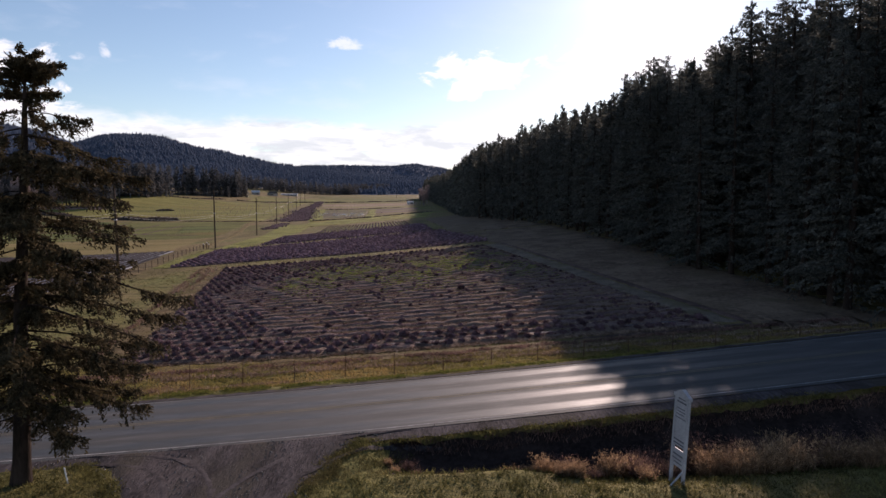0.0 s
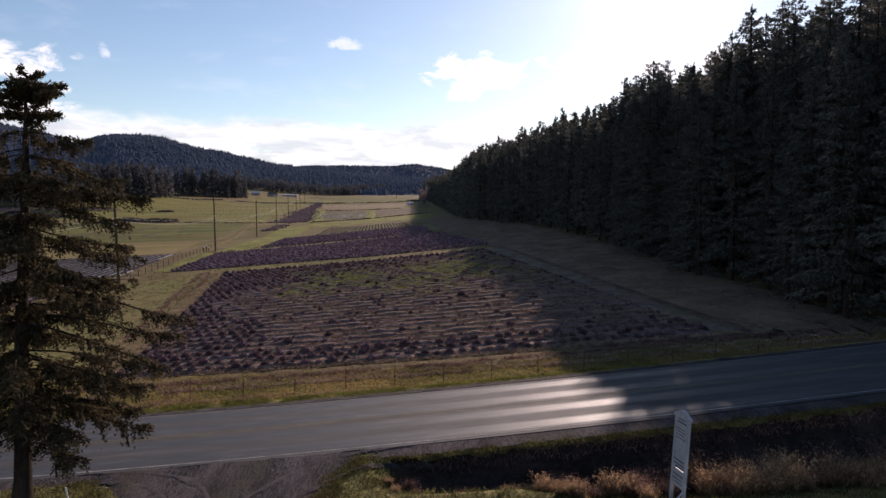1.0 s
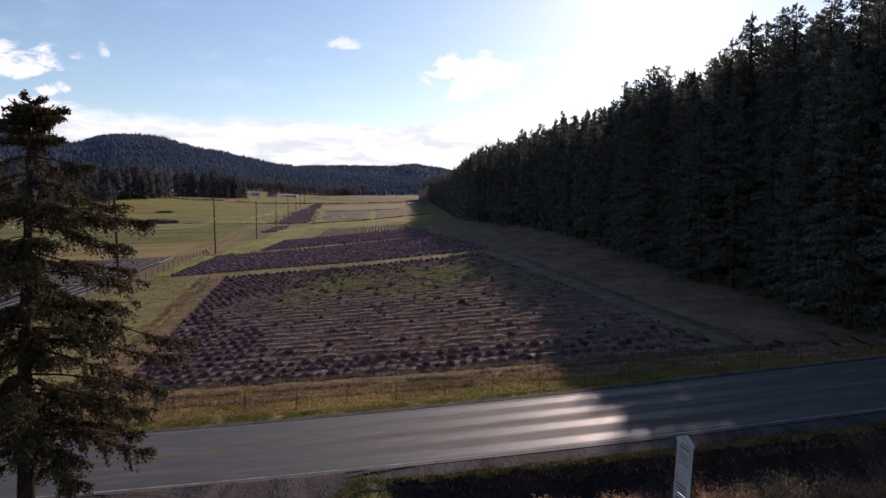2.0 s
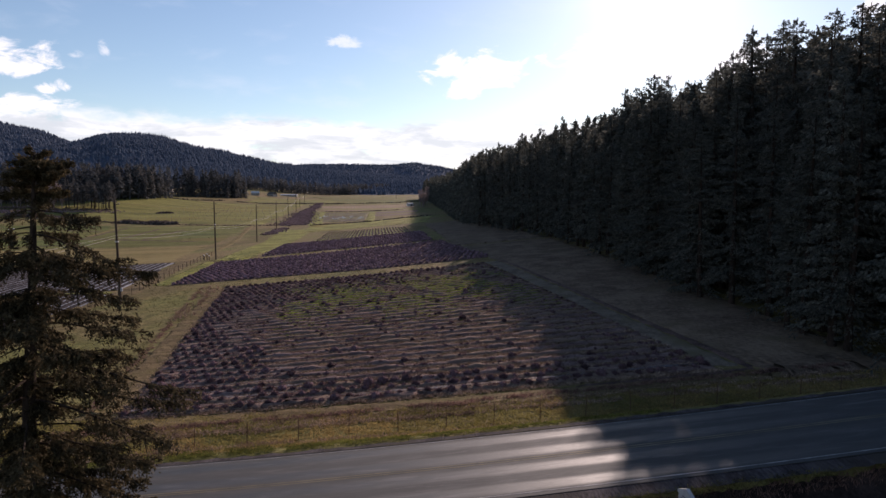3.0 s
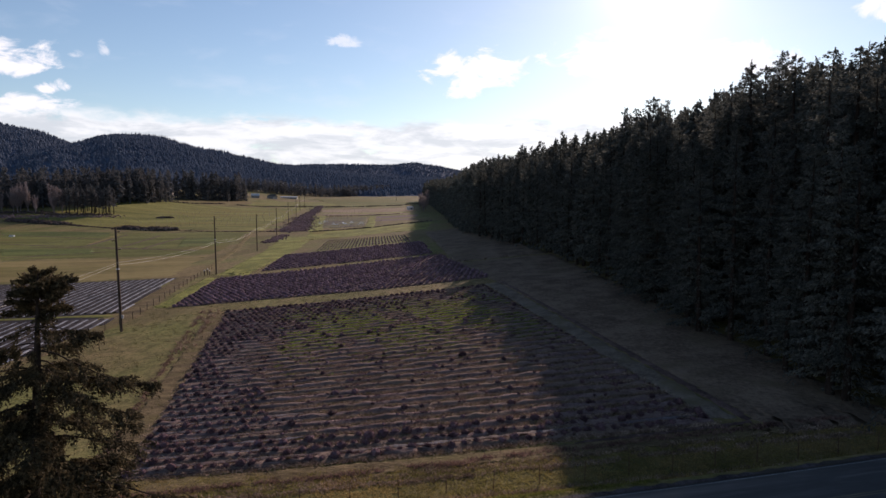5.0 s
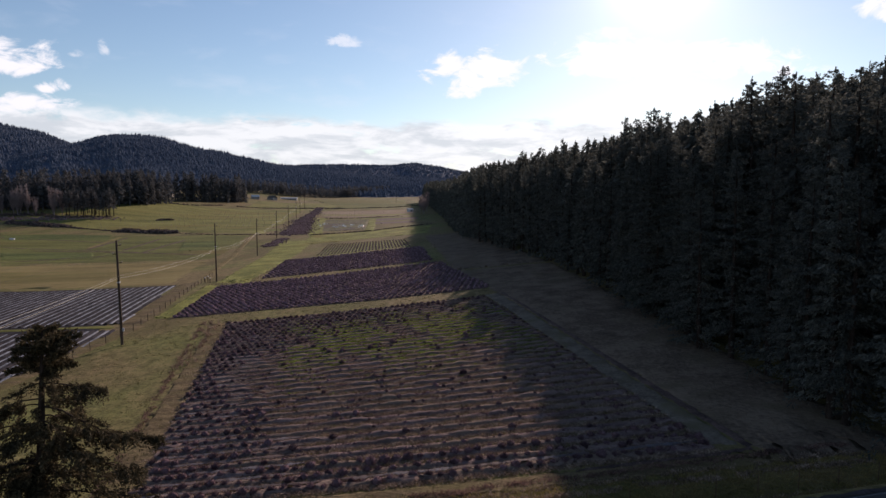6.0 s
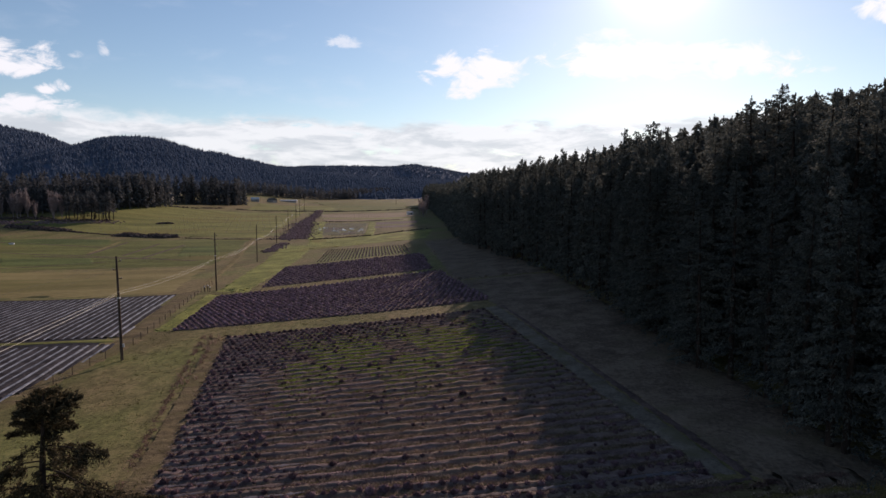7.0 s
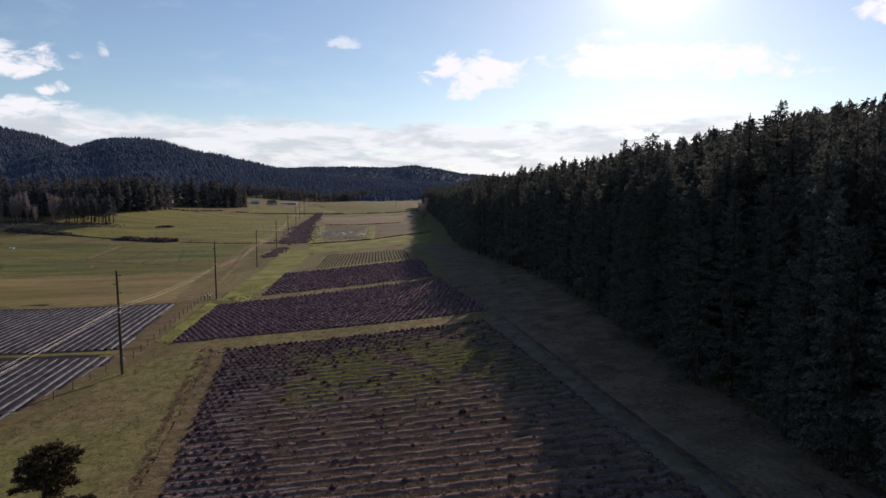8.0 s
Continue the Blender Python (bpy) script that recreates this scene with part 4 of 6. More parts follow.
def build_mulch():
    """Two blocks of vegetable rows under plastic film beyond the poles: each film strip is a ridge."""
    rng = np.random.default_rng(31)
    base = sheet("vegetable_field", ((-128.0, 72.0), (-52.5, 74.0), (-69.5, 163.0), (-160.0, 163.0)), 40, 60, M_FILM, 0.10, 0.6, None, "dark field covered with rows of plastic film", seed=9.0)
    d = np.array([-0.205, 0.979])
    film = ((-1.0, -0.10), (-0.7, 0.0), (0.7, 0.0), (1.0, -0.10))
    soil = ((-1.0, -0.12), (-0.45, 0.13), (0.45, 0.13), (1.0, -0.12))
    for x0 in np.arange(-156, -50, 1.7):
        for lo, hi in ((70.0, 104.0), (109.0, 161.5)):
            for shift, half, prof, mat_, nm in ((0.0, 0.25, film, M_MULCH, "film_strip"), (0.85, 0.52, soil, M_FILM, "soil_ridge")):
                t = np.arange(lo, hi, 3.0)
                px = x0 + shift + d[0] / d[1] * (t - 100)
                ok = (px < np.where(t < 106, -54.0 - 0.05 * (t - 98), -57.0 - 0.245 * (t - 108))) & (px > -165)
                if ok.sum() < 3:
                    continue
                t, px = t[ok], px[ok]
                px = px + rng.normal(0, 0.05, len(px))
                z = land(px, t) + 0.13
                w = half + rng.normal(0, 0.04, len(px))
                v = np.stack([np.stack([px + a * w, t, z + b], -1) for a, b in prof], 1).reshape(-1, 3)
                i, j = np.meshgrid(np.arange(len(px) - 1), np.arange(3), indexing="ij")
                a = i * 4 + j
                link(nm, v, np.stack([a, a + 1, a + 5, a + 4], -1).reshape(-1, 4), mat_, base)


build_mulch()


# ---- trees ----
def spray_quads(c, axis, length, width, rng):
    """Diamond-shaped twigs at c along axis."""
    n = len(c)
    side = np.cross(axis, rng.normal(0, 1, (n, 3)))
    side /= np.linalg.norm(side, axis=1)[:, None] + 1e-6
    L, W = length[:, None], width[:, None]
    v = np.stack([c - axis * L * 0.5, c + side * W * 0.5 + axis * L * 0.05, c + axis * L * 0.5, c - side * W * 0.5 + axis * L * 0.05], 1).reshape(-1, 3)
    return v, np.arange(n * 4).reshape(-1, 4)


def conifer(height, radius, crown_from, branches, sprays, size, seed, droop=0.35, power=0.8, gappy=0.0, limb_sides=0, least=9):
    """Arrays of a conifer's trunk, limbs and crown: whorls of drooping boughs hung with twigs."""
    rng = np.random.default_rng(seed)
    zt = np.linspace(0, height * 0.975, 12)
    wob = np.cumsum(rng.normal(0, 0.012 * height / 12, (12, 2)), 0)
    r0 = height * 0.014 + 0.06
    trunk = tube_arrays(np.column_stack([wob, zt]), r0 * (1 - zt / height) ** 0.8 + 0.015, 8)
    C, A, L, W, limbs = [], [], [], [], []
    for b in range(branches):
        t = crown_from + (1 - crown_from) * ((b + rng.uniform(0, 1)) / branches) ** 0.78
        z = t * height
        rel = (1 - t) / (1 - crown_from)
        ln = radius * (rel ** power) * rng.uniform(0.55, 1.12) + 0.35
        if gappy and rng.uniform() < gappy:
            ln *= 0.45
        az = rng.uniform(0, 2 * np.pi)
        dirx = np.array([math.cos(az), math.sin(az)])
        k = 6
        s = np.linspace(0, 1, k)
        cx = np.array([np.interp(z, zt, wob[:, 0]), np.interp(z, zt, wob[:, 1])])
        lift = rng.uniform(-0.1, 0.25) + 0.35 * t
        path = np.column_stack([cx[0] + dirx[0] * s * ln, cx[1] + dirx[1] * s * ln, z + ln * (lift * s - (droop + 0.25 * rel) * s ** 2 + 0.16 * s ** 4)])
        if limb_sides:
            limbs.append(tube_arrays(path, (0.012 * ln + 0.02) * (1 - 0.85 * s), limb_sides))
        cnt = max(least, int(sprays * (0.35 + ln / radius)))
        q = rng.uniform(0.12, 1.0, cnt) ** 0.8
        pt = np.stack([np.interp(q, s, path[:, i]) for i in range(3)], -1)
        fan = (0.10 + 0.22 * np.sin(np.pi * np.clip(q, 0, 1) ** 0.8)) * ln
        off = rng.normal(0, 0.55, cnt) * fan
        perp = np.array([-dirx[1], dirx[0]])
        pt[:, 0] += perp[0] * off
        pt[:, 1] += perp[1] * off
        pt[:, 2] += -np.abs(rng.normal(0, 0.5, cnt)) * size * 0.8 - np.abs(off) * 0.25
        ax = np.column_stack([dirx[0] * 0.7 + perp[0] * off / (fan + 0.01) * 0.8, dirx[1] * 0.7 + perp[1] * off / (fan + 0.01) * 0.8, rng.uniform(-1.1, 0.15, cnt)])
        ax += rng.normal(0, 0.25, ax.shape)
        ax /= np.linalg.norm(ax, axis=1)[:, None]
        C.append(pt), A.append(ax)
        k2 = 0.55 + 0.45 * min(1.0, 2.4 * rel) ** 0.7
        L.append(size * k2 * rng.uniform(0.6, 1.4, cnt))
        W.append(size * k2 * rng.uniform(0.25, 0.55, cnt))
    C, A, L, W = (np.concatenate(a) for a in (C, A, L, W))
    # leader
    m = 14
    zz = rng.uniform(0.95, 1.01, m) * height
    C = np.concatenate([C, np.column_stack([np.full(m, wob[-1, 0]), np.full(m, wob[-1, 1]), zz])])
    A = np.concatenate([A, np.column_stack([rng.normal(0, 0.5, (m, 2)), np.ones(m)]) / 1.2])
    L, W = np.concatenate([L, np.full(m, min(size, 0.6))]), np.concatenate([W, np.full(m, min(size, 0.6) * 0.3)])
    return trunk, limbs, spray_quads(C, A, L, W, rng)


def tree_thing(name, spec, needle, label, group="", with_limbs=False):
    root = new(name)
    trunk, limbs, crown = conifer(**spec)
    link("trunk", *trunk, M_BARK, root, smooth=True)
    link("crown", *crown, needle, root)
    if limbs and with_limbs:
        link("limbs", *join_arrays(limbs), M_BARK, root, smooth=True)
    return tagged(root, label, "tree", group)


def trunk_x(z):
    """The spruce's trunk leans a little and wavers."""
    return 0.05 * math.sin(z * 0.5) + 0.066 * z


def roadside_tree():
    """The tall ragged spruce beside the drive: a tufted head, long sagging boughs with hanging sprays, bare wood between."""
    rng = np.random.default_rng(57)
    root = tagged(new("spruce_tree"), "tall dark spruce with ragged drooping boughs beside a gravel drive", "tree")
    H = 15.55
    zt = np.linspace(0, H, 18)
    mid = np.column_stack([[trunk_x(z) for z in zt], 0.08 * np.cos(zt * 0.6)])
    link("trunk", *tube_arrays(np.column_stack([mid, zt]), np.interp(zt, [0, 0.5, 3, 8, 13, H], [0.37, 0.30, 0.26, 0.19, 0.10, 0.02]), 12), M_BARK, root, smooth=True)
    # single strong boughs: height, bearing, length, sag
    boughs = [(13.55, 4, 2.1, 0.30), (12.75, -12, 3.5, 0.36), (12.1, 10, 4.0, 0.38), (11.2, -4, 3.6, 0.26), (9.4, 8, 3.8, 0.26), (8.5, -18, 3.6, 0.28), (7.9, 2, 5.9, 0.36), (7.2, 14, 5.0, 0.34),
              (6.7, -10, 5.4, 0.30), (5.2, 6, 4.3, 0.34), (4.3, -14, 4.4, 0.32), (3.4, 10, 3.9, 0.2), (2.8, -30, 3.2, 0.16), (13.0, 178, 2.6, 0.3), (10.6, 172, 4.0, 0.3), (8.0, 185, 4.6, 0.34)]
    z = 2.5
    while z < 13.6:
        reach = np.interp(z, [2.4, 3.6, 5.2, 7.2, 8.6, 10.0, 12.2, 13.2, 13.8], [3.2, 3.9, 4.4, 5.0, 3.7, 3.3, 3.3, 2.0, 1.2])
        turn = rng.uniform(0, 360)
        n = 4 if z < 12 else 3
        for i in range(n):
            long = rng.choice([0.34, 0.6, 0.85, 1.0])
            boughs.append((z + rng.normal(0, 0.12), turn + 360 * (i + rng.uniform(-0.3, 0.3)) / n, reach * long * rng.uniform(0.85, 1.1), rng.uniform(0.12, 0.42)))
        z += rng.uniform(0.42, 0.82)
    boughs += [(z, rng.uniform(0, 360), rng.uniform(0.6, 1.7), rng.uniform(0.1, 0.4)) for z in rng.uniform(2.6, 12.6, 46)]
    head = [(z, rng.uniform(0, 360), np.interp(z, [13.6, 14.2, 14.9, 15.7], [0.5, 0.95, 0.9, 0.3]) * rng.uniform(0.4, 1.15), rng.uniform(-0.35, 0.1)) for z in rng.uniform(13.7, 15.65, 32)]
    head += [(15.0, 8, 1.1, -0.15), (14.6, -18, 1.2, -0.05), (14.2, 22, 1.0, 0.2), (14.8, 172, 0.9, -0.1), (14.1, 190, 1.0, 0.1)]
    C, A, L, W = [], [], [], []
    for z, bearing, ln, sag in boughs + head:
        az = radians(bearing)
        d = np.array([math.cos(az), math.sin(az)])
        perp = np.array([-d[1], d[0]])
        q = np.linspace(0, 1, 9)
        bend = rng.normal(0, 0.09) * ln
        rise = rng.uniform(0.02, 0.16)
        wav = np.cumsum(rng.normal(0, 0.012 * ln, 9))
        path = np.column_stack([trunk_x(z) + d[0] * q * ln + perp[0] * bend * q * q, d[1] * q * ln + perp[1] * bend * q * q, z + ln * (rise * q - sag * 1.5 * q ** 1.6 + sag * 0.55 * q ** 4) + wav])
        link("bough", *tube_arrays(path, (0.008 * ln + 0.012) * (1 - 0.85 * q), 5), M_BARK, root)
        top = z > 14.0
        start = 0.1 if top or ln < 1.8 else rng.uniform(0.16, 0.42)
        step = 0.085 if top else 0.075
        for t in np.arange(start, 1.0, step / ln):
            # foliage comes in clumps with thin places between
            if not top and rng.uniform() < 0.10 + 0.45 * (math.sin(t * ln * 3.4 + z * 5.0) > 0.5):
                continue
            p = np.array([np.interp(t, q, path[:, c]) for c in range(3)])
            side = rng.choice([-1.0, 1.0])
            tw = (0.22 + 0.66 * math.sin(math.pi * min(1.0, 0.22 + 0.72 * t))) * rng.uniform(0.45, 1.15) * min(1.0, 0.4 + ln / 5.0)
            dr = np.array([d[0] * 0.75 + perp[0] * side * 0.8, d[1] * 0.75 + perp[1] * side * 0.8, rng.uniform(-0.5, 0.12) + (0.55 if top else 0.0)])
            dr /= np.linalg.norm(dr)
            cnt = int(16 + tw * 56)
            f = rng.uniform(0.0, 1.0, cnt)
            pts = p + dr * (f * tw)[:, None] + rng.normal(0, 0.035, (cnt, 3))
            hang = np.abs(rng.normal(0, 0.19, cnt)) * (rng.uniform(0, 1, cnt) < 0.6) * (0.3 if top else 1.0)
            pts[:, 2] -= hang + 0.25 * tw * f * f * (not top)
            ax = dr * 0.7 + rng.normal(0, 0.5, (cnt, 3)) + np.array([0, 0, 0.15 if top else -0.4])
            C.append(pts), A.append(ax / np.linalg.norm(ax, axis=1)[:, None])
            L.append(rng.uniform(0.10, 0.22, cnt)), W.append(rng.uniform(0.035, 0.075, cnt))
    C, A, L, W = (np.concatenate(a) for a in (C, A, L, W))
    link("crown", *spray_quads(C, A, L, W, rng), M_NEEDLE_NEAR, root)
    root.matrix_world = pose(-15.38, 21.8, float(land(-15.38, 21.8)) - 0.05)
    root.scale = (1, 1, 0.985)


roadside_tree()


def forest_edge(y):
    return np.interp(y, [30, 45, 100, 152, 230, 300, 450, 700, 900], [32.0, 31.2, 28.4, 24.8, 13.5, 6.5, 2.5, -12.0, -30.0])


def build_forest():
    """Dense fir wood: the trees of its edge one by one, those behind them joined."""
    rng = np.random.default_rng(61)
    kinds = []
    lab = "dark tall fir tree in a dense forest edge"
    for i in range(7):
        kinds.append(tree_thing("fir_tree", dict(height=32.0, radius=rng.uniform(4.3, 5.6), crown_from=rng.uniform(0.03, 0.10), branches=120, sprays=26, size=0.95, seed=70 + i, droop=0.24, power=rng.uniform(0.42, 0.6), gappy=0.12),
                                M_NEEDLE, lab, "forest firs"))
    fine = [tree_thing("fir_tree", dict(height=32.0, radius=rng.uniform(4.3, 5.6), crown_from=rng.uniform(0.02, 0.06), branches=150, sprays=58, size=0.52, seed=80 + i, droop=0.26, power=rng.uniform(0.42, 0.6), gappy=0.12),
                       M_NEEDLE, lab, "forest firs") for i in range(4)]
    inner_kinds = [conifer(height=32.0, radius=rng.uniform(4.6, 5.6), crown_from=0.25, branches=90, sprays=6, size=1.7, least=5, seed=90 + i, droop=0.22, power=0.65) for i in range(3)]
    spots, inner = [], []
    y = 43.0
    while y < 262:
        e = float(forest_edge(y))
        x = e + rng.uniform(0.3, 2.0)
        while x < e + 60:
            inn = x - e
            if y < road_y(x) + 9:
                x += 5
                continue
            p = (x + rng.normal(0, 0.7), y + rng.normal(0, 1.2), inn)
            (spots if inn < (21 if y < 140 else 12) and len(spots) < 292 else inner).append(p)
            x += rng.uniform(3.6, 5.0) if inn < 14 else rng.uniform(4.5, 6.5)
        y += 4.0 if y < 140 else 5.0
    for _ in range(60):
        y = rng.uniform(62, 135)
        inn = rng.uniform(6, 26)
        inner.append((float(forest_edge(y)) + inn, y, min(inn, 7.5)))
    for i in range(24):
        y = 76 + 28 * (i + rng.uniform(0, 1)) / 24
        spots.append((float(forest_edge(y)) + rng.uniform(1.6, 5.5), y, 5.0))
    for _ in range(40):
        y = rng.uniform(84, 126)
        inner.append((float(forest_edge(y)) + rng.uniform(5.5, 14), y, 7.0))

    def size(inn, far, y):
        return (rng.uniform(0.50, 0.78) + 0.16 * float(smooth((y - 150) / 30)) if inn < 3.5 else rng.uniform(0.72, 0.90) if inn < 8 else rng.uniform(0.88, 1.02)) * far

    tall = [(29.9, 90.0, 27.2), (30.9, 88.0, 27.2), (33.6, 91.0, 26.6), (43.6, 83.5, 35.0), (45.2, 84.5, 36.4), (47.4, 83.0, 35.2), (51.0, 86.0, 35.4)]
    spots += [(x, y, top) for x, y, top in tall]
    used = {True: 0, False: 0}

    def kept_low(x, yy, h):
        """Trees of one stretch stay low or grow up to one sloping line of tops."""
        p = 0.9455 * x - 0.3256 * yy
        if not -15.5 < p < 0.2:
            return h
        most = 0.7 + (yy - float(np.interp(p + 0.3, [-14.9, -8.8, -4.8, -3.9, -3.3, -2.2, -1.2, 0.5], [66.0, 51.0, 38.5, 35.0, 31.5, 28.0, 25.5, 24.0]))) * 0.3956
        most = (most - float(land(x, yy))) / 32.0
        return most - rng.uniform(0, 0.03) if h > most - (0.14 if p > -5 else 0.06) else h

    for i, (x, yy, inn) in enumerate(spots):
        # sunlight slips past the lower tops of a few trees here
        along = (yy - 21.7) * 0.9455 + (x - 10.5) * 0.3256
        beside = (x - 10.5) * 0.9455 - (yy - 21.7) * 0.3256
        low = 0.92 if abs(beside - 1.2) < 2.6 and 45 < along < 110 else 1.0
        h, wd = size(inn, float(np.interp(yy, [58, 80, 110, 180, 230], [0.945, 0.965, 0.955, 0.935, 0.945])), yy), rng.uniform(0.85, 1.15)
        h = (inn - float(land(x, yy))) / 32.0 if inn > 25 else kept_low(x, yy, h * low)
        m = pose(x, yy, float(land(x, yy)) - 0.15, rng.normal(0, 0.8), rng.normal(0, 0.8), rng.uniform(0, 360))
        near = yy < 112 and (inn < 14 or inn > 25)
        pool = fine if near else kinds
        k = used[near]
        used[near] += 1
        ob = pool[k] if k < len(pool) else copy_thing(pool[k % len(pool)], m)
        ob.matrix_world = m
        ob.scale = (h * wd, h * wd, h)
    trunks, crowns = [], []
    for i, (x, yy, inn) in enumerate(inner):
        tr, _, cr = inner_kinds[i % 3]
        h, a = size(inn, float(np.interp(yy, [58, 80, 110, 180, 230], [0.945, 0.965, 0.955, 0.935, 0.945])), yy), rng.uniform(0, 6.28)
        h = kept_low(x, yy, h)
        rot = np.array([[math.cos(a), -math.sin(a), 0], [math.sin(a), math.cos(a), 0], [0, 0, 1]]) * h
        o = np.array([x, yy, float(land(x, yy)) - 0.2])
        trunks.append((tr[0] @ rot.T + o, tr[1]))
        crowns.append((cr[0] @ rot.T + o, cr[1]))
    wood = tagged(new("forest_interior"), "crowded dark firs behind the forest edge", "forest", kind="stuff")
    tagged(link("trunks", *join_arrays(trunks), M_BARK, wood), kind="stuff")
    tagged(link("crowns", *join_arrays(crowns), M_NEEDLE, wood), kind="stuff")


build_forest()


def far_tree_arrays(pos, height, rad, seed, k=6, rough=1.0, tiers=((0.08, 0.55, 1.0), (0.34, 0.80, 0.72), (0.60, 1.0, 0.42))):
    """Many simple far conifers: ragged stacked skirts."""
    rng = np.random.default_rng(seed)
    n = len(pos)
    ang = np.linspace(0, 2 * np.pi, k, endpoint=False)
    m = 0
    vs, fs = [], []
    for lo, hi, w in tiers:
        a = ang[None, :] + rng.uniform(0, 6, (n, 1))
        rr = rad[:, None] * w * (0.9 + rough * rng.uniform(-0.35, 0.35, (n, k)))
        ring = np.stack([np.cos(a) * rr, np.sin(a) * rr, height[:, None] * (lo + rough * rng.uniform(-0.05, 0.05, (n, k)))], -1)
        tip = np.stack([rng.normal(0, 0.1, n), rng.normal(0, 0.1, n), height * hi], -1)[:, None, :]
        vs.append(np.concatenate([ring, tip], 1))
        fs += [(m + i, m + (i + 1) % k, m + k) for i in range(k)]
        m += k + 1
    v = np.concatenate(vs, 1) + pos[:, None, :]
    f = (np.array(fs)[None] + (np.arange(n) * m)[:, None, None]).reshape(-1, 3)
    return v.reshape(-1, 3), f


def build_far_forest():
    """The forest edge further down the valley."""
    rng = np.random.default_rng(81)
    n = 2200
    Y = 256 + 640 * rng.uniform(0, 1, n) ** 1.5
    inn = rng.uniform(0, 1, n) ** 1.3 * 45
    X = forest_edge(Y) + inn + 1
    h = np.where(inn < 4, rng.uniform(19, 27, n), rng.uniform(25, 31, n))
    Z = land(X, Y) - 0.3
    cone = inn > np.where(Y < 430, 14, 9)
    pos = np.column_stack([X, Y, Z])
    v1 = far_tree_arrays(pos[cone], h[cone], h[cone] * 0.17, 82)
    kinds = [conifer(height=30.0, radius=4.6, crown_from=0.05, branches=56, sprays=5, size=2.1, least=5, seed=84 + i, droop=0.22, power=0.65) for i in range(3)]
    crowns = []
    for i, k in enumerate(np.flatnonzero(~cone)):
        a, q = rng.uniform(0, 6.28), h[k] / 30.0
        rot = np.array([[math.cos(a), -math.sin(a), 0], [math.sin(a), math.cos(a), 0], [0, 0, 1]]) * q
        crowns.append((kinds[i % 3][2][0] @ rot.T + pos[k], kinds[i % 3][2][1]))
    tagged(link("far_forest", *v1, M_NEEDLE), "dense dark fir forest further along the valley", "forest", kind="stuff")
    tagged(link("far_forest_edge", *join_arrays(crowns), M_NEEDLE), "dark firs along the far forest edge", "forest", kind="stuff")


build_far_forest()


# ---- hills and distant woods ----
def ridge(name, dist, depth, profile, n, seed, label, tree_h, count, lift):
    """A wooded hill: profile gives the ridge's height against x at its distance."""
    px, pz = np.array(profile).T
    pz = pz + lift
    xs = np.linspace(px[0], px[-1], n)
    vs = np.linspace(0, 1, 26)

    def hz(x, v):
        top = np.interp(x, px, pz)
        y = dist + (v - 0.62) * depth
        foot = land(x, y) - 4
        s = np.where(v < 0.62, smooth(v / 0.62) ** 0.9, smooth((1 - v) / 0.38))
        bumps = (lumps(x, y, 0.011, seed) * 0.10 + lumps(x, y, 0.03, seed + 3) * 0.03) * np.maximum(top - foot, 0) * (1 - 0.7 * s)
        return foot + np.maximum(top - foot, -6) * s + bumps * (v > 0.02)

    X, Vv = np.meshgrid(xs, vs)
    Y = dist + (Vv - 0.62) * depth
    Z = hz(X, Vv)
    i, j = np.meshgrid(np.arange(25), np.arange(n - 1), indexing="ij")
    a = i * n + j
    f = np.stack([a, a + 1, a + n + 1, a + n], -1).reshape(-1, 4)
    hill = link(name, np.stack([X, Y, Z], -1).reshape(-1, 3), f, M_HAZE_SLOPE, smooth=True)
    tagged(hill, label, "hill", kind="structure")
    rng = np.random.default_rng(int(seed * 10))
    x = rng.uniform(px[0], px[-1], count)
    v = rng.uniform(0, 1, count) ** 0.8 * 0.68
    z = hz(x, v)
    y = dist + (v - 0.62) * depth
    ok = z > land(x, y) + 1
    h = tree_h * rng.uniform(0.6, 1.2, count)
    # taller trees standing in groups along the crest
    crest = (np.abs(v - 0.615) < 0.022) & (lumps(x, y * 0, 0.02, seed) + rng.normal(0, 0.4, count) > -0.1)
    h = np.where(crest, h * 1.35, h * 0.95)
    pos = np.column_stack([x, y, z - 1.0])[ok]
    tagged(link("hill_woods", *far_tree_arrays(pos, h[ok], h[ok] * np.where(crest, 0.30, 0.46)[ok], int(seed * 10) + 1, 5, 0.35, ((-0.1, 0.75, 1.0), (0.4, 1.0, 0.55))), M_HAZE_TREE, smooth=True), "dense conifer woods covering the " + label.split()[-1], "forest", kind="stuff")


ridge("hill", 1900, 1250, [(-2600, 120), (-1900, 210), (-1560, 246), (-1355, 226), (-1252, 202), (-1183, 188), (-1122, 157), (-1096, 149), (-1040, 155), (-1004, 172), (-966, 183), (-923, 186), (-840, 178), (-785, 158), (-664, 134), (-577, 112), (-508, 98), (-380, 78), (-150, 60), (60, 50), (300, 40)], 190, 3.1,
      "dark conifer-covered round hill", 10.5, 60000, 10)
ridge("hill", 3700, 1500, [(-2400, 150), (-1300, 175), (-900, 186), (-550, 192), (-300, 186), (-150, 200), (-30, 180), (120, 150), (500, 120), (1200, 100)], 120, 5.3,
      "long low wooded ridge", 11, 22000, 8)


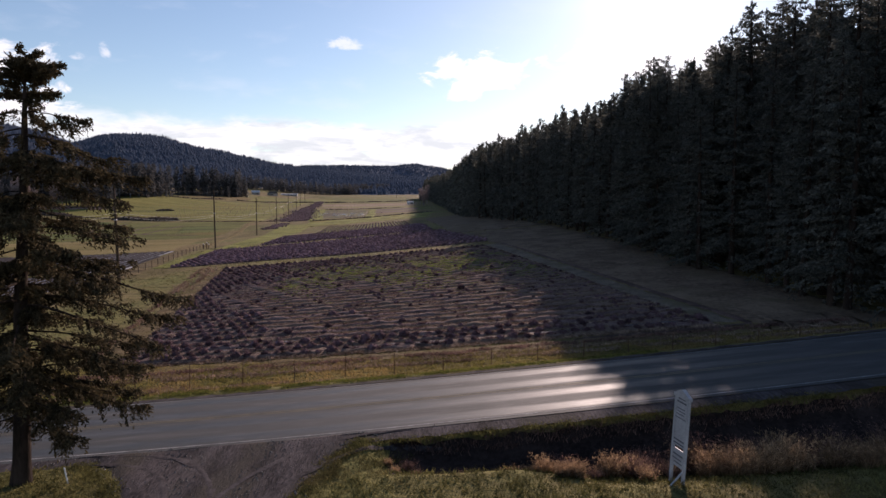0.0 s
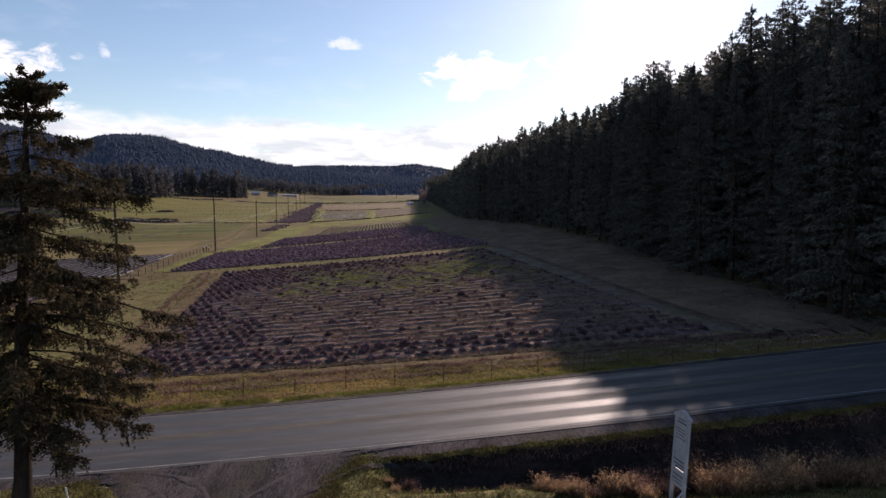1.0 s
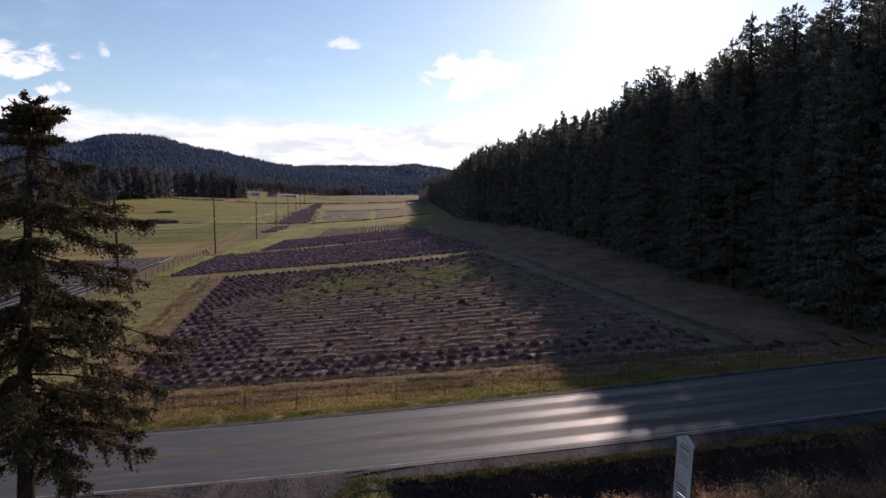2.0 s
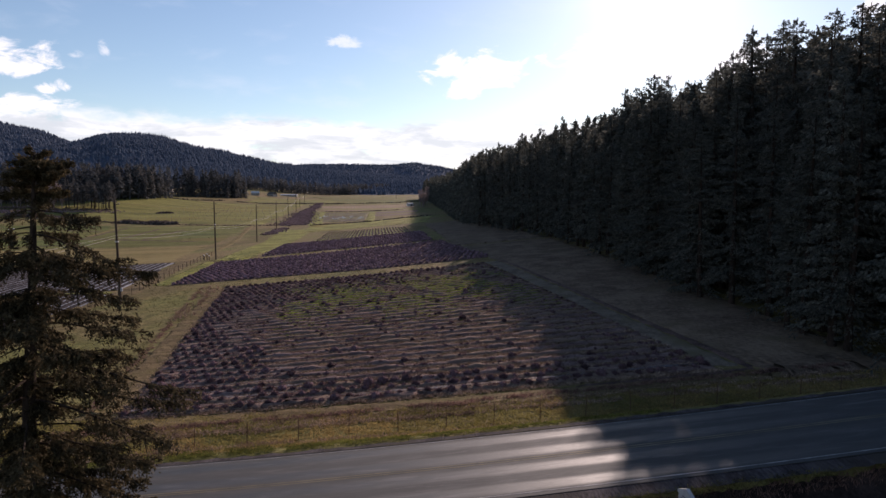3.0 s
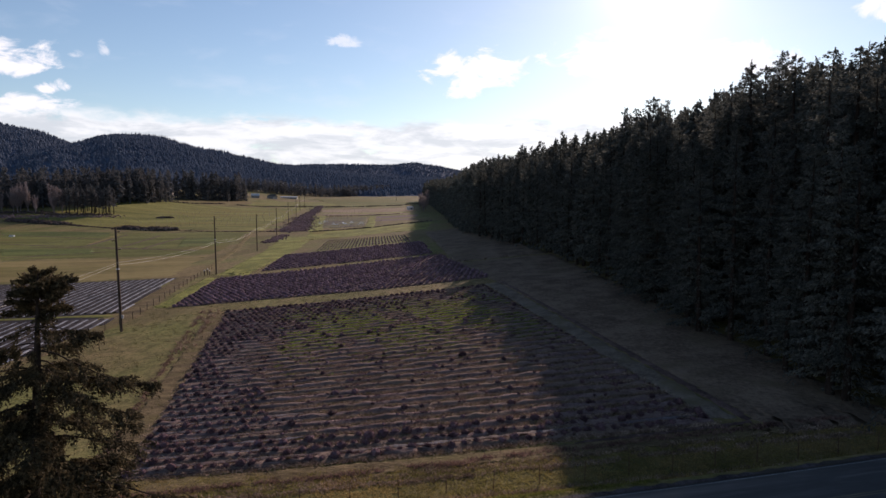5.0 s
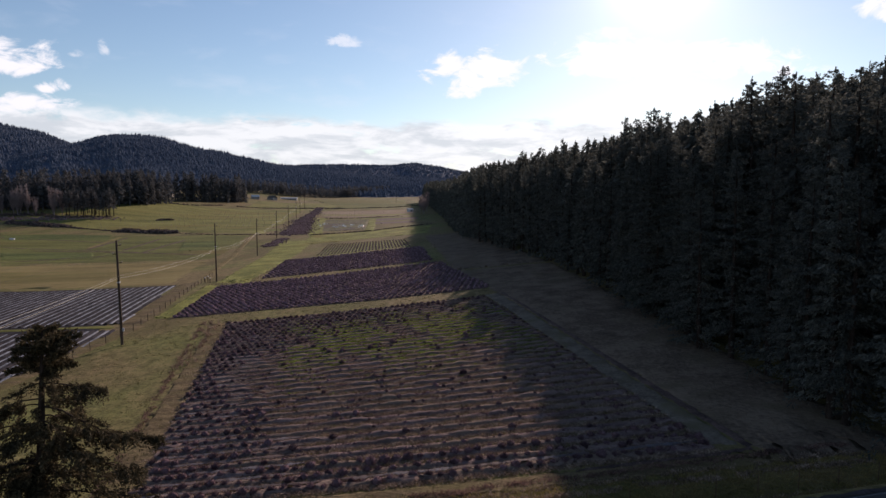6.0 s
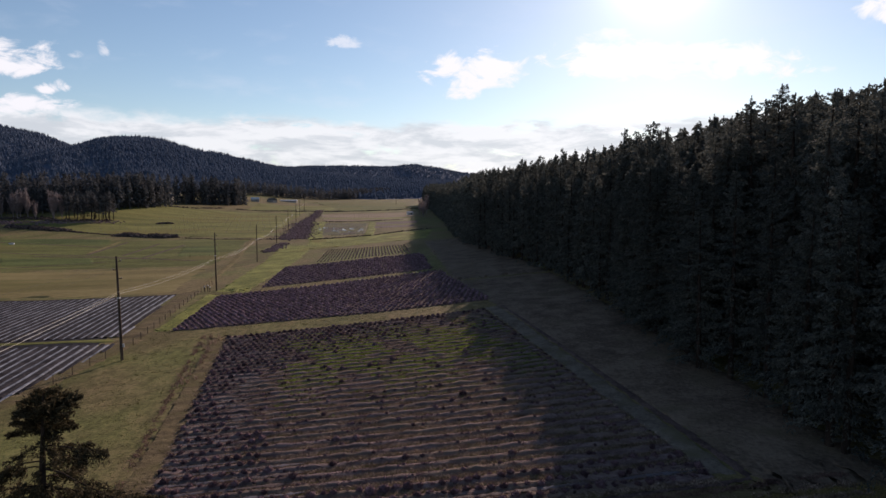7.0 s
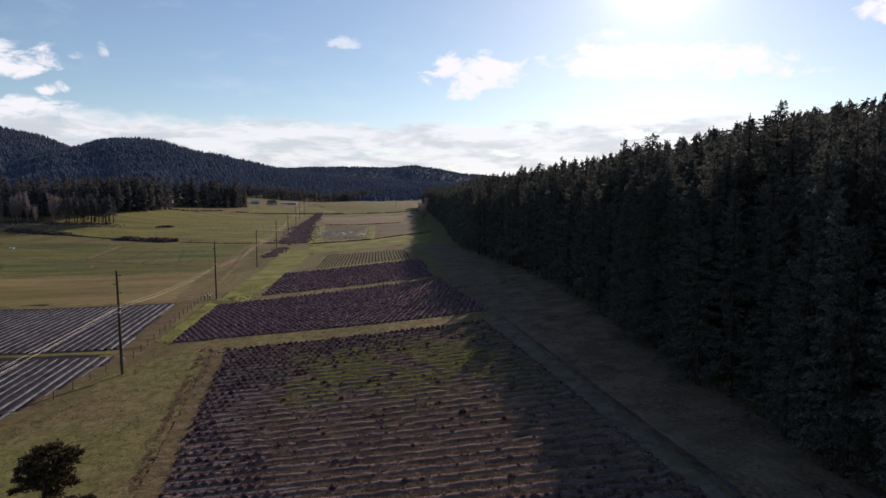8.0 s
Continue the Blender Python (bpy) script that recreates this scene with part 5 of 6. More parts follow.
def woods_band(name, xs, ys, count, h0, seed, label, branches, sprays, size, deep=60):
    """A belt of woods on the valley floor between the points xs, ys."""
    rng = np.random.default_rng(seed)
    t = rng.uniform(0, 1, count)
    x = np.interp(t, np.linspace(0, 1, len(xs)), xs) + rng.normal(0, 5, count)
    y = np.interp(t, np.linspace(0, 1, len(ys)), ys) + rng.uniform(0, 1, count) ** 1.3 * deep
    h = h0 * rng.uniform(0.4, 1.15, count)
    z = land(x, y) - 0.5
    kinds = [conifer(height=20.0, radius=rng.uniform(3.0, 4.8), crown_from=rng.uniform(0.05, 0.2), branches=branches, sprays=sprays, size=size, least=4, seed=seed + 300 + i, droop=0.22, power=rng.uniform(0.5, 0.75)) for i in range(4)]
    out = []
    for i in range(count):
        a, q = rng.uniform(0, 6.28), h[i] / 20
        rot = np.array([[math.cos(a), -math.sin(a), 0], [math.sin(a), math.cos(a), 0], [0, 0, 1]]) * q
        for arr in (kinds[i % 4][0], kinds[i % 4][2]) if h0 > 16 else (kinds[i % 4][2],):
            out.append((arr[0] @ rot.T + (x[i], y[i], z[i]), arr[1]))
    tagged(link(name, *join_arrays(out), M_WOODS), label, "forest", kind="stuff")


woods_band("valley_woods", [-640, -470, -400, -345, -310, -285], [570, 540, 520, 520, 560, 600], 470, 29, 91, "dark belt of conifers at the valley's edge", 38, 4, 2.3)
woods_band("valley_woods", [-312, -290, -270, -255], [600, 690, 720, 770], 130, 31, 92, "tall dark conifers in a belt across the pasture", 40, 4, 2.3, 45)
woods_band("valley_woods", [-700, -500, -330, -262, -200, -150, -105, -40], [900, 950, 990, 1040, 1150, 1300, 1420, 1500], 1150, 21, 93, "long dark belt of conifers at the foot of the hills", 16, 2, 2.6, 80)


def brush(name, xs, ys, width, count, h0, seed, label):
    rng = np.random.default_rng(seed)
    t = rng.uniform(0, 1, count)
    x = np.interp(t, np.linspace(0, 1, len(xs)), xs) + rng.normal(0, width * 0.35, count)
    y = np.interp(t, np.linspace(0, 1, len(ys)), ys) + rng.normal(0, width * 0.35, count)
    r = h0 * rng.uniform(0.35, 1.25, count) * (1 + 0.3 * lumps(x, y, 0.12, seed))
    pos = np.column_stack([x, y, land(x, y)])
    tagged(link(name, *mounds(pos, r, r, 18, seed + 1, 0.06), M_HEDGE if name == "hedge" else M_THICKET), label, "hedge", kind="stuff")


brush("bramble_thicket", [-84, -89], [300, 346], 5, 420, 0.6, 101, "low purple-brown bramble thicket beside the pole line")
brush("bramble_thicket", [-91, -96, -102, -115], [376, 410, 450, 520], 13, 2200, 0.7, 110, "broad purple-brown bramble thicket beside the pole line")
brush("bramble_thicket", [-115, -123, -144], [520, 590, 735], 7, 1100, 0.75, 111, "purple-brown bramble thicket running up the pole line")
brush("hedge", [-322, -296, -271], [462, 453, 445], 6, 620, 1.7, 104, "dark bramble hedge in the pasture below bare trees")
brush("hedge", [-271, -254, -222], [445, 436, 419], 3, 260, 0.7, 108, "thin dark hedge line in the pasture")
brush("hedge", [-216, -203, -190, -175], [416, 411, 406, 401], 6, 620, 1.9, 102, "long dark bramble hedge in the pasture")
brush("hedge", [-175, -135, -107, -100], [401, 384, 379, 378], 2, 260, 0.5, 107, "thin dark hedge line across the pasture")
brush("hedge", [-77, -62, -48, -43], [365, 369, 372, 372], 2.2, 170, 0.7, 109, "low dark hedge line before the wet plot")
brush("hedge", [-41, -32, -23, -7], [373, 384, 394, 402], 2.2, 130, 0.6, 112, "low dark hedge line beside the forest")
brush("hedge", [-100, -75, -55, -38], [527, 524, 530, 534], 2.5, 180, 0.6, 113, "thin dark hedge line beyond the wet plot")
brush("hedge", [-230, -221], [502, 508], 3, 90, 1.3, 103, "dark low brush in the pasture")
brush("hedge", [-232, -183, -150, -115, -54, -26], [703, 712, 706, 694, 724, 777], 4, 700, 0.95, 105, "dark hedge line across the far pasture")
brush("hedge", [-356, -330, -300, -272], [498, 500, 494, 506], 8, 500, 1.0, 106, "bare brown brush below tall conifers")
brush("scrub", [-362, -330, -300, -262], [478, 480, 484, 500], 12, 700, 0.8, 115, "bare purple-brown scrub below the woods")
brush("hedge", [-300, -262, -246], [620, 660, 700], 5, 160, 1.0, 114, "dark brush at the foot of the woods")


def build_fence():
    fence = tagged(new("fence"), "wire fence with thin steel posts along the road", "fence")
    v, f = tube_arrays([(0, 0, -0.3), (0, 0, 0.4), (0, 0, 0.9), (0, 0, 1.25)], [0.026, 0.026, 0.024, 0.024], 6)
    f = np.concatenate([f, [[3 * 6, 3 * 6 + 1, 3 * 6 + 2, 3 * 6 + 3], [3 * 6, 3 * 6 + 3, 3 * 6 + 4, 3 * 6 + 5]]])
    first = link("post", v, f, M_RUST, fence)
    rng = np.random.default_rng(111)
    xs = np.arange(-36.9, 56, 2.84)
    pts = []
    for i, x in enumerate(xs):
        y = fence_y(x)
        z = float(land(x, y))
        ob = first if i == 0 else new("post", first.data)
        ob.parent = fence
        ob.matrix_world = pose(x, y, z, rng.normal(0, 1.5), rng.normal(0, 1.5), rng.uniform(0, 60))
        pts.append((x, y, z))
    pts = np.array(pts)
    for h in (0.28, 0.56, 0.86, 1.16):
        t = np.linspace(0, len(pts) - 1, (len(pts) - 1) * 4 + 1)
        p = np.stack([np.interp(t, np.arange(len(pts)), pts[:, i]) for i in range(3)], -1)
        p[:, 2] += h - 0.04 * np.sin(np.pi * (t % 1))
        link("wire", *tube_arrays(p, np.full(len(p), 0.006), 3), M_RUST, fence)


build_fence()

# ---- poles and lines ----
POLES = [(-36.0, 18.0), (-48.2, 91.7), (-61.0, 166.0), (-78.0, 260.0), (-94.0, 351.0), (-110.5, 445.0), (-126.0, 535.0), (-141.0, 615.0), (-153.0, 690.0)]
POLE_H = 15.6


def build_poles():
    root = new("utility_pole")
    link("pole", *tube_arrays([(0, 0, -1), (0, 0, 5), (0, 0, 10), (0, 0, POLE_H), (0, 0, POLE_H + 0.03)], [0.215, 0.195, 0.17, 0.14, 0.02], 10), M_POLE, root, smooth=True)
    for z, side in ((14.9, 1), (13.6, -1), (12.3, 1)):
        bm = box(bmesh.new(), 0.1 * side if side > 0 else -0.62, 0.62 if side > 0 else -0.1, -0.04, 0.04, z - 0.05, z + 0.05, 0.01)
        br = part("bracket", bm, M_POLE, root)
        link("insulator", *tube_arrays([(0.58 * side, 0, z + 0.05), (0.58 * side, 0, z + 0.12), (0.58 * side, 0, z + 0.16), (0.58 * side, 0, z + 0.24), (0.58 * side, 0, z + 0.25)], [0.04, 0.075, 0.05, 0.07, 0.01], 8), M_PORCELAIN, br)
    part("cable_clamp", box(bmesh.new(), -0.2, 0.2, -0.22, 0.22, 9.3, 9.5, 0.02), M_STEEL, root)
    tagged(root, "tall weathered wooden utility pole standing in the pasture", "utility pole", "poles along the pasture")
    top = []
    for i, (x, y) in enumerate(POLES):
        z = float(land(x, y))
        m = pose(x, y, z, 0.3 * math.sin(i * 2.1), -0.6 if i == 1 else 0.25 * math.cos(i * 1.7), 10)
        if i == 0:
            root.matrix_world = m
        else:
            near = copy_thing(root, m)
            if i == 1:
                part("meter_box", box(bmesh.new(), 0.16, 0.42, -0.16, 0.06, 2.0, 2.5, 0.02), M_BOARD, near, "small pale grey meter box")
        top.append((x, y, z))
    copy_thing(root, pose(-67, 900, float(land(-67, 900)), 0, 0, 0))
    line = tagged(new("power_line"), "overhead wires and bright cables sagging between wooden poles", "power line")
    wires = ends = [(-25.0, -55.0, 0.0), *top]
    for off, h, r, mt, nm, sag in ((0.58, 15.1, 0.007, M_WIRE, "wire", 1.0), (-0.58, 13.8, 0.007, M_WIRE, "wire", 1.1), (0.16, 9.6, 0.013, M_CABLE, "cable", 0.9), (-0.16, 9.2, 0.016, M_CABLE, "cable", 1.25)):
        pts = []
        if nm == "cable":
            # the low cables are fixed a little higher or lower from pole to pole
            ends = [(x, y, z + {2: 0.8, 3: -0.7}.get(i, 0.0)) for i, (x, y, z) in enumerate(wires)]
        for a, b in zip(ends[:-1], ends[1:]):
            for t in np.linspace(0, 1, 17)[:-1]:
                span = math.dist(a[:2], b[:2])
                pts.append((a[0] + (b[0] - a[0]) * t + off, a[1] + (b[1] - a[1]) * t, a[2] + (b[2] - a[2]) * t + h - 4 * sag * (span / 90) ** 2 * t * (1 - t)))
        link(nm, *tube_arrays(pts, np.full(len(pts), r), 4), mt, line)


build_poles()


# ---- roadside sign, marker, standpipes ----
def build_sign():
    s = tagged(new("roadside_sign"), "leaning white painted wooden board sign at the ditch", "sign")
    w, h = 0.80, 3.15
    for x in (-w / 2, w / 2 - 0.1):
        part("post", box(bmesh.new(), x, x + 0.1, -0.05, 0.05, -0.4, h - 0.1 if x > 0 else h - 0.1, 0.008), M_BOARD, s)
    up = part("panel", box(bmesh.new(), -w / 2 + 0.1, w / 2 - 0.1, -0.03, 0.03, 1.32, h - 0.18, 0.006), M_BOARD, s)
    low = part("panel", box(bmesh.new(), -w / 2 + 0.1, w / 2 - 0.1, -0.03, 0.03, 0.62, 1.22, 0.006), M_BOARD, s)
    bm = bmesh.new()
    vs = [bm.verts.new(p) for p in ((-w / 2 - 0.03, -0.07, h - 0.16), (w / 2 + 0.03, -0.07, h - 0.16), (w / 2 + 0.03, -0.07, h - 0.06), (0, -0.07, h + 0.14), (-w / 2 - 0.03, -0.07, h - 0.06))]
    face = bm.faces.new(vs)
    ext = bmesh.ops.extrude_face_region(bm, geom=[face])
    bmesh.ops.translate(bm, vec=(0, 0.14, 0), verts=[g for g in ext["geom"] if isinstance(g, bmesh.types.BMVert)])
    bmesh.ops.recalc_face_normals(bm, faces=bm.faces)
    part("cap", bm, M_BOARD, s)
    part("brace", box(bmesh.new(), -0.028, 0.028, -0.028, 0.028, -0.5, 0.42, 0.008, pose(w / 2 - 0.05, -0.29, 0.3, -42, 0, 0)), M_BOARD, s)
    # rows of writing too small to read
    for z, a, b, t in ((2.93, -0.2, 0.2, 0.06), (2.81, -0.26, 0.26, 0.06), (2.60, -0.24, 0.2, 0.03), (2.50, -0.2, 0.24, 0.03), (2.40, -0.26, 0.18, 0.03), (2.28, -0.3, 0.3, 0.03)):
        part("writing", box(bmesh.new(), a, b, -0.036, -0.03, z, z + t), M_LETTER, up)
    for z, a, b, t in ((1.50, -0.32, 0.3, 0.06), (1.38, -0.3, 0.32, 0.05)):
        part("writing", box(bmesh.new(), a, b, -0.036, -0.03, z, z + t), M_LETTER, up)
    for z, a, b, t in ((1.0, -0.28, 0.28, 0.05), (0.86, -0.3, 0.22, 0.035), (0.74, -0.2, 0.26, 0.035)):
        part("writing", box(bmesh.new(), a, b, -0.036, -0.03, z, z + t), M_LETTER, low)
    s.matrix_world = pose(7.95, 20.45, float(land(7.95, 20.45)) - 0.05, -3, 0, -78)


build_sign()


def build_small():
    st = tagged(new("marker_stake"), "short white marker stake leaning in grass", "stake")
    part("stake", box(bmesh.new(), -0.024, 0.024, -0.012, 0.012, -0.2, 0.6, 0.005), M_WHITE, st)
    st.matrix_world = pose(-13.5, 21.6, float(land(-13.5, 21.6)), 0, -9, 15)
    # irrigation standpipes by the second pole
    for i, (x, y, h) in enumerate(((-63.6, 164.6, 1.3), (-62.9, 164.9, 1.6), (-62.1, 164.2, 1.2))):
        r = tagged(new("standpipe"), "dark irrigation standpipe with a white cap beside a wooden pole", "standpipe", "standpipes")
        link("pipe", *tube_arrays([(0, 0, -0.3), (0, 0, h * 0.6), (0, 0, h)], [0.11, 0.11, 0.11], 8), M_POLE, r, smooth=True)
        link("cap", *tube_arrays([(0, 0, h - 0.05), (0, 0, h + 0.02), (0, 0, h + 0.14), (0, 0, h + 0.16)], [0.17, 0.18, 0.15, 0.01], 8), M_WHITE, r, smooth=True)
        r.matrix_world = pose(x, y, float(land(x, y)))
    # a pale tank in the left pasture
    tk = tagged(new("water_trough"), "small pale water trough in the pasture", "trough")
    part("tub", box(bmesh.new(), -1.4, 1.4, -0.6, 0.6, 0, 0.8, 0.1), M_WHITE, tk)
    part("rim", box(bmesh.new(), -1.46, 1.46, -0.66, 0.66, 0.78, 0.86, 0.03), M_STEEL, tk)
    tk.matrix_world = pose(-250, 360, float(land(-250, 360)))


build_small()


def build_orchard_stakes():
    """Rows of thin pale stakes in the far pasture."""
    rng = np.random.default_rng(191)
    items = []
    for i in range(15):
        for j in range(18):
            x, y = -255 + 10.5 * j + rng.normal(0, 0.5) + i * 1.5, 430 + 13 * i + rng.normal(0, 0.5)
            z = float(land(x, y))
            h = rng.uniform(1.2, 1.8)
            items.append(tube_arrays([(x, y, z - 0.2), (x, y, z + h)], [0.09, 0.07], 4))
    tagged(link("orchard_stakes", *join_arrays(items), M_PALEBARK), "rows of thin pale stakes in the far pasture", "stakes", kind="stuff")


build_orchard_stakes()


def house(name, x, y, turn, w, d, wall, rise, roof, label, windows=3, siding=M_WALL):
    h = tagged(new(name), label, "building")
    part("wall", box(bmesh.new(), -w / 2, w / 2, -d / 2, d / 2, -1, wall), siding, h)
    bm = bmesh.new()
    e = 0.5
    a = [bm.verts.new(p) for p in ((-w / 2 - e, -d / 2 - e, wall), (w / 2 + e, -d / 2 - e, wall), (w / 2 + e, 0, wall + rise), (-w / 2 - e, 0, wall + rise), (w / 2 + e, d / 2 + e, wall), (-w / 2 - e, d / 2 + e, wall))]
    for q in ((0, 1, 2, 3), (3, 2, 4, 5), (0, 3, 5), (1, 4, 2), (0, 5, 4, 1)):
        bm.faces.new([a[i] for i in q])
    bmesh.ops.recalc_face_normals(bm, faces=bm.faces)
    part("roof", bm, roof, h)
    for i in range(windows):
        cx = -w / 2 + w * (i + 0.5) / windows
        wn = part("window", box(bmesh.new(), cx - 0.6, cx + 0.6, -d / 2 - 0.08, -d / 2 - 0.02, wall * 0.35, wall * 0.75), M_WHITE, h)
        part("pane", box(bmesh.new(), cx - 0.5, cx + 0.5, -d / 2 - 0.11, -d / 2 - 0.09, wall * 0.38, wall * 0.72), M_DARK, wn)
    part("door", box(bmesh.new(), w * 0.12, w * 0.12 + 1.0, -d / 2 - 0.07, -d / 2 - 0.02, 0, 2.1), M_ROOF_D, h)
    h.matrix_world = pose(x, y, float(land(x, y)), 0, 0, turn)


house("farmhouse", -262, 872, 25, 10, 7, 3.0, 2.8, M_ROOF, "pale farmhouse with a gabled metal roof")
house("barn", -246, 900, -30, 12, 8, 3.0, 3.0, M_ROOF_D, "grey barn with a dark gabled roof")
house("barn", -284, 880, 14, 10, 7, 2.8, 2.6, M_ROOF_D, "small grey barn with a dark gabled roof")
house("long_barn", -234, 950, 4, 24, 8, 2.0, 1.3, M_ROOF, "long low barn with a pale metal roof")
house("shed", -32.2, 612, 30, 5.0, 4.0, 2.2, 1.1, M_ROOF, "small white shed at the edge of the forest", 1, M_WHITE)
house("cottage", -325, 735, 12, 14, 9, 3.6, 3.4, M_ROOF_D, "dark-roofed cottage before tall conifers")

sheet("wet_patch", ((-79, 394), (-49, 392), (-60, 503), (-103, 513)), 60, 60, M_WETPLOT, 0.09, 2.0, lambda u, v, X, Y: 0.05 * lumps(X, Y, 0.5), "dark wet weedy fallow plot", "field", 4.0)
rng_p = np.random.default_rng(191)
for i in range(26):
    u, v = (rng_p.uniform(0.02, 0.2), rng_p.uniform(0.35, 0.6)) if i < 6 else (rng_p.uniform(0.3, 0.92), rng_p.uniform(0.1, 0.5))
    x, y = bilinear(((-79, 394), (-49, 392), (-60, 503), (-103, 513)), np.array([u]), np.array([v]))[0]
    a, b = rng_p.uniform(0.5, 2.2), rng_p.uniform(0.8, 3.0)
    sheet("puddle", ((x - a, y - b * 0.4), (x + a * 0.3, y - b), (x + a, y + b * 0.3), (x - a * 0.4, y + b)), 16, 16, M_POND, 0.17, 0.55, None, "shallow bright standing water on wet soil", "puddle", 2.0 + i)


# ---- bare trees ----
def bare_tree(height, seed):
    """An upright leafless poplar-like tree: several steep stems from a short trunk, each feathered with ascending twigs."""
    rng = np.random.default_rng(seed)
    wood, C, A, L = [tube_arrays([(0, 0, -0.4), (0, 0, 1.0), (0.05, 0, 2.6)], [0.34, 0.28, 0.22], 6)], [], [], []
    for i in range(9):
        az, lean = rng.uniform(0, 2 * np.pi), rng.uniform(0.05, 0.30) * (i > 0)
        ln = height * rng.uniform(0.62, 0.98)
        q = np.linspace(0, 1, 8)
        out = lean * ln * q ** 0.8
        path = np.column_stack([np.cos(az) * out + np.cumsum(rng.normal(0, 0.06, 8)), np.sin(az) * out + np.cumsum(rng.normal(0, 0.06, 8)), 1.5 + (ln - 1.5) * q])
        wood.append(tube_arrays(path, 0.15 * (1 - 0.9 * q) + 0.012, 5))
        for _ in range(20):
            t = rng.uniform(0.08, 0.9)
            p = np.array([np.interp(t, q, path[:, c]) for c in range(3)])
            a2, tw = rng.uniform(0, 2 * np.pi), height * rng.uniform(0.10, 0.22) * (1.1 - t)
            d = np.array([math.cos(a2) * 0.42, math.sin(a2) * 0.42, 1.0])
            r = np.linspace(0, 1, 4)
            limb = p + d * (r * tw)[:, None] + np.column_stack([0.15 * tw * r * math.cos(a2), 0.15 * tw * r * math.sin(a2), 0 * r])
            wood.append(tube_arrays(limb, 0.05 * (1 - 0.85 * r) + 0.006, 3))
            k = 28
            f = rng.uniform(0.15, 1.0, k)
            C.append(np.stack([np.interp(f, r, limb[:, c]) for c in range(3)], -1))
            ax = d * 0.8 + rng.normal(0, 0.35, (k, 3))
            A.append(ax / np.linalg.norm(ax, axis=1)[:, None])
            L.append(rng.uniform(0.7, 1.7, k))
    C, A, L = (np.concatenate(v) for v in (C, A, L))
    return join_arrays(wood), spray_quads(C + A * L[:, None] * 0.4, A, L, rng.uniform(0.04, 0.10, len(L)), rng)


def build_bare():
    rng = np.random.default_rng(121)
    kinds = []
    for i in range(3):
        r = new("bare_tree")
        wood, twigs = bare_tree(17.0, 130 + i)
        link("trunk", *wood, M_PALEBARK, r)
        link("fine_growth", *twigs, M_PALEBARK, r)
        kinds.append(tagged(r, "pale leafless upright tree at the wood's edge", "tree", "bare trees"))
    spots = [(-340, 498, 1.5), (-335, 503, 1.55), (-312, 500, 1.5), (-346, 502, 1.35), (-316, 505, 1.25), (-308, 504, 1.3), (-330, 506, 0.9), (-354, 500, 1.1), (-325, 497, 0.8), (-19, 590, 1.1), (-16, 620, 1.2), (-22, 605, 1.0), (-343, 506, 1.4), (-361, 505, 1.3), (-300, 512, 0.9), (-17, 560, 0.9)]
    for i, (x, y, k) in enumerate(spots):
        m = pose(x, y, float(land(x, y)), 0, 0, rng.uniform(0, 360))
        ob = kinds[i] if i < 3 else copy_thing(kinds[i % 3], m)
        ob.matrix_world = m
        ob.scale = (k * 0.85, k * 0.85, k)


build_bare()


def build_grove():
    """Tall conifers with bare lower trunks standing before the left woods."""
    rng = np.random.default_rng(161)
    src = [tree_thing("pine_tree", dict(height=24.0, radius=3.6, crown_from=0.32, branches=48, sprays=12, size=1.5, seed=170 + i, droop=0.2, power=0.55), M_WOODS, "tall dark conifer with a bare lower trunk", "grove conifers") for i in range(3)]
    for i in range(26):
        x, y = -306 + 36 * (i + rng.uniform(0, 1)) / 26, 498 + rng.uniform(0, 26)
        k = rng.uniform(0.72, 1.05)
        m = pose(x, y, float(land(x, y)) - 0.2, 0, 0, rng.uniform(0, 360))
        ob = src[i] if i < 3 else copy_thing(src[i % 3], m)
        ob.matrix_world = m
        ob.scale = (k, k, k)


build_grove()


def build_field_fence():
    """Thin post-and-wire fence between the film rows and the grass."""
    fence = tagged(new("fence"), "thin wire fence beside the rows of plastic film", "fence")
    v, f = tube_arrays([(0, 0, -0.3), (0, 0, 0.6), (0, 0, 1.25), (0, 0, 1.27)], [0.05, 0.05, 0.05, 0.01], 6)
    pts = []
    first = None
    for i in range(24):
        y = 80 + 4.4 * i
        x = -51.2 - 0.02 * (y - 80) if y < 104 else -52.0 - 0.205 * (y - 104)
        z = float(land(x, y))
        first = first or link("post", v, f, M_POLE, fence)
        ob = first if i == 0 else new("post", first.data)
        ob.parent = fence
        ob.matrix_world = pose(x, y, z, 0, 0, i * 17)
        pts.append((x, y, z))
    for h in (0.5, 0.85, 1.2):
        p = np.array(pts) + np.array([0, 0, h])
        link("wire", *tube_arrays(p, np.full(len(p), 0.008), 3), M_WIRE, fence)


build_field_fence()


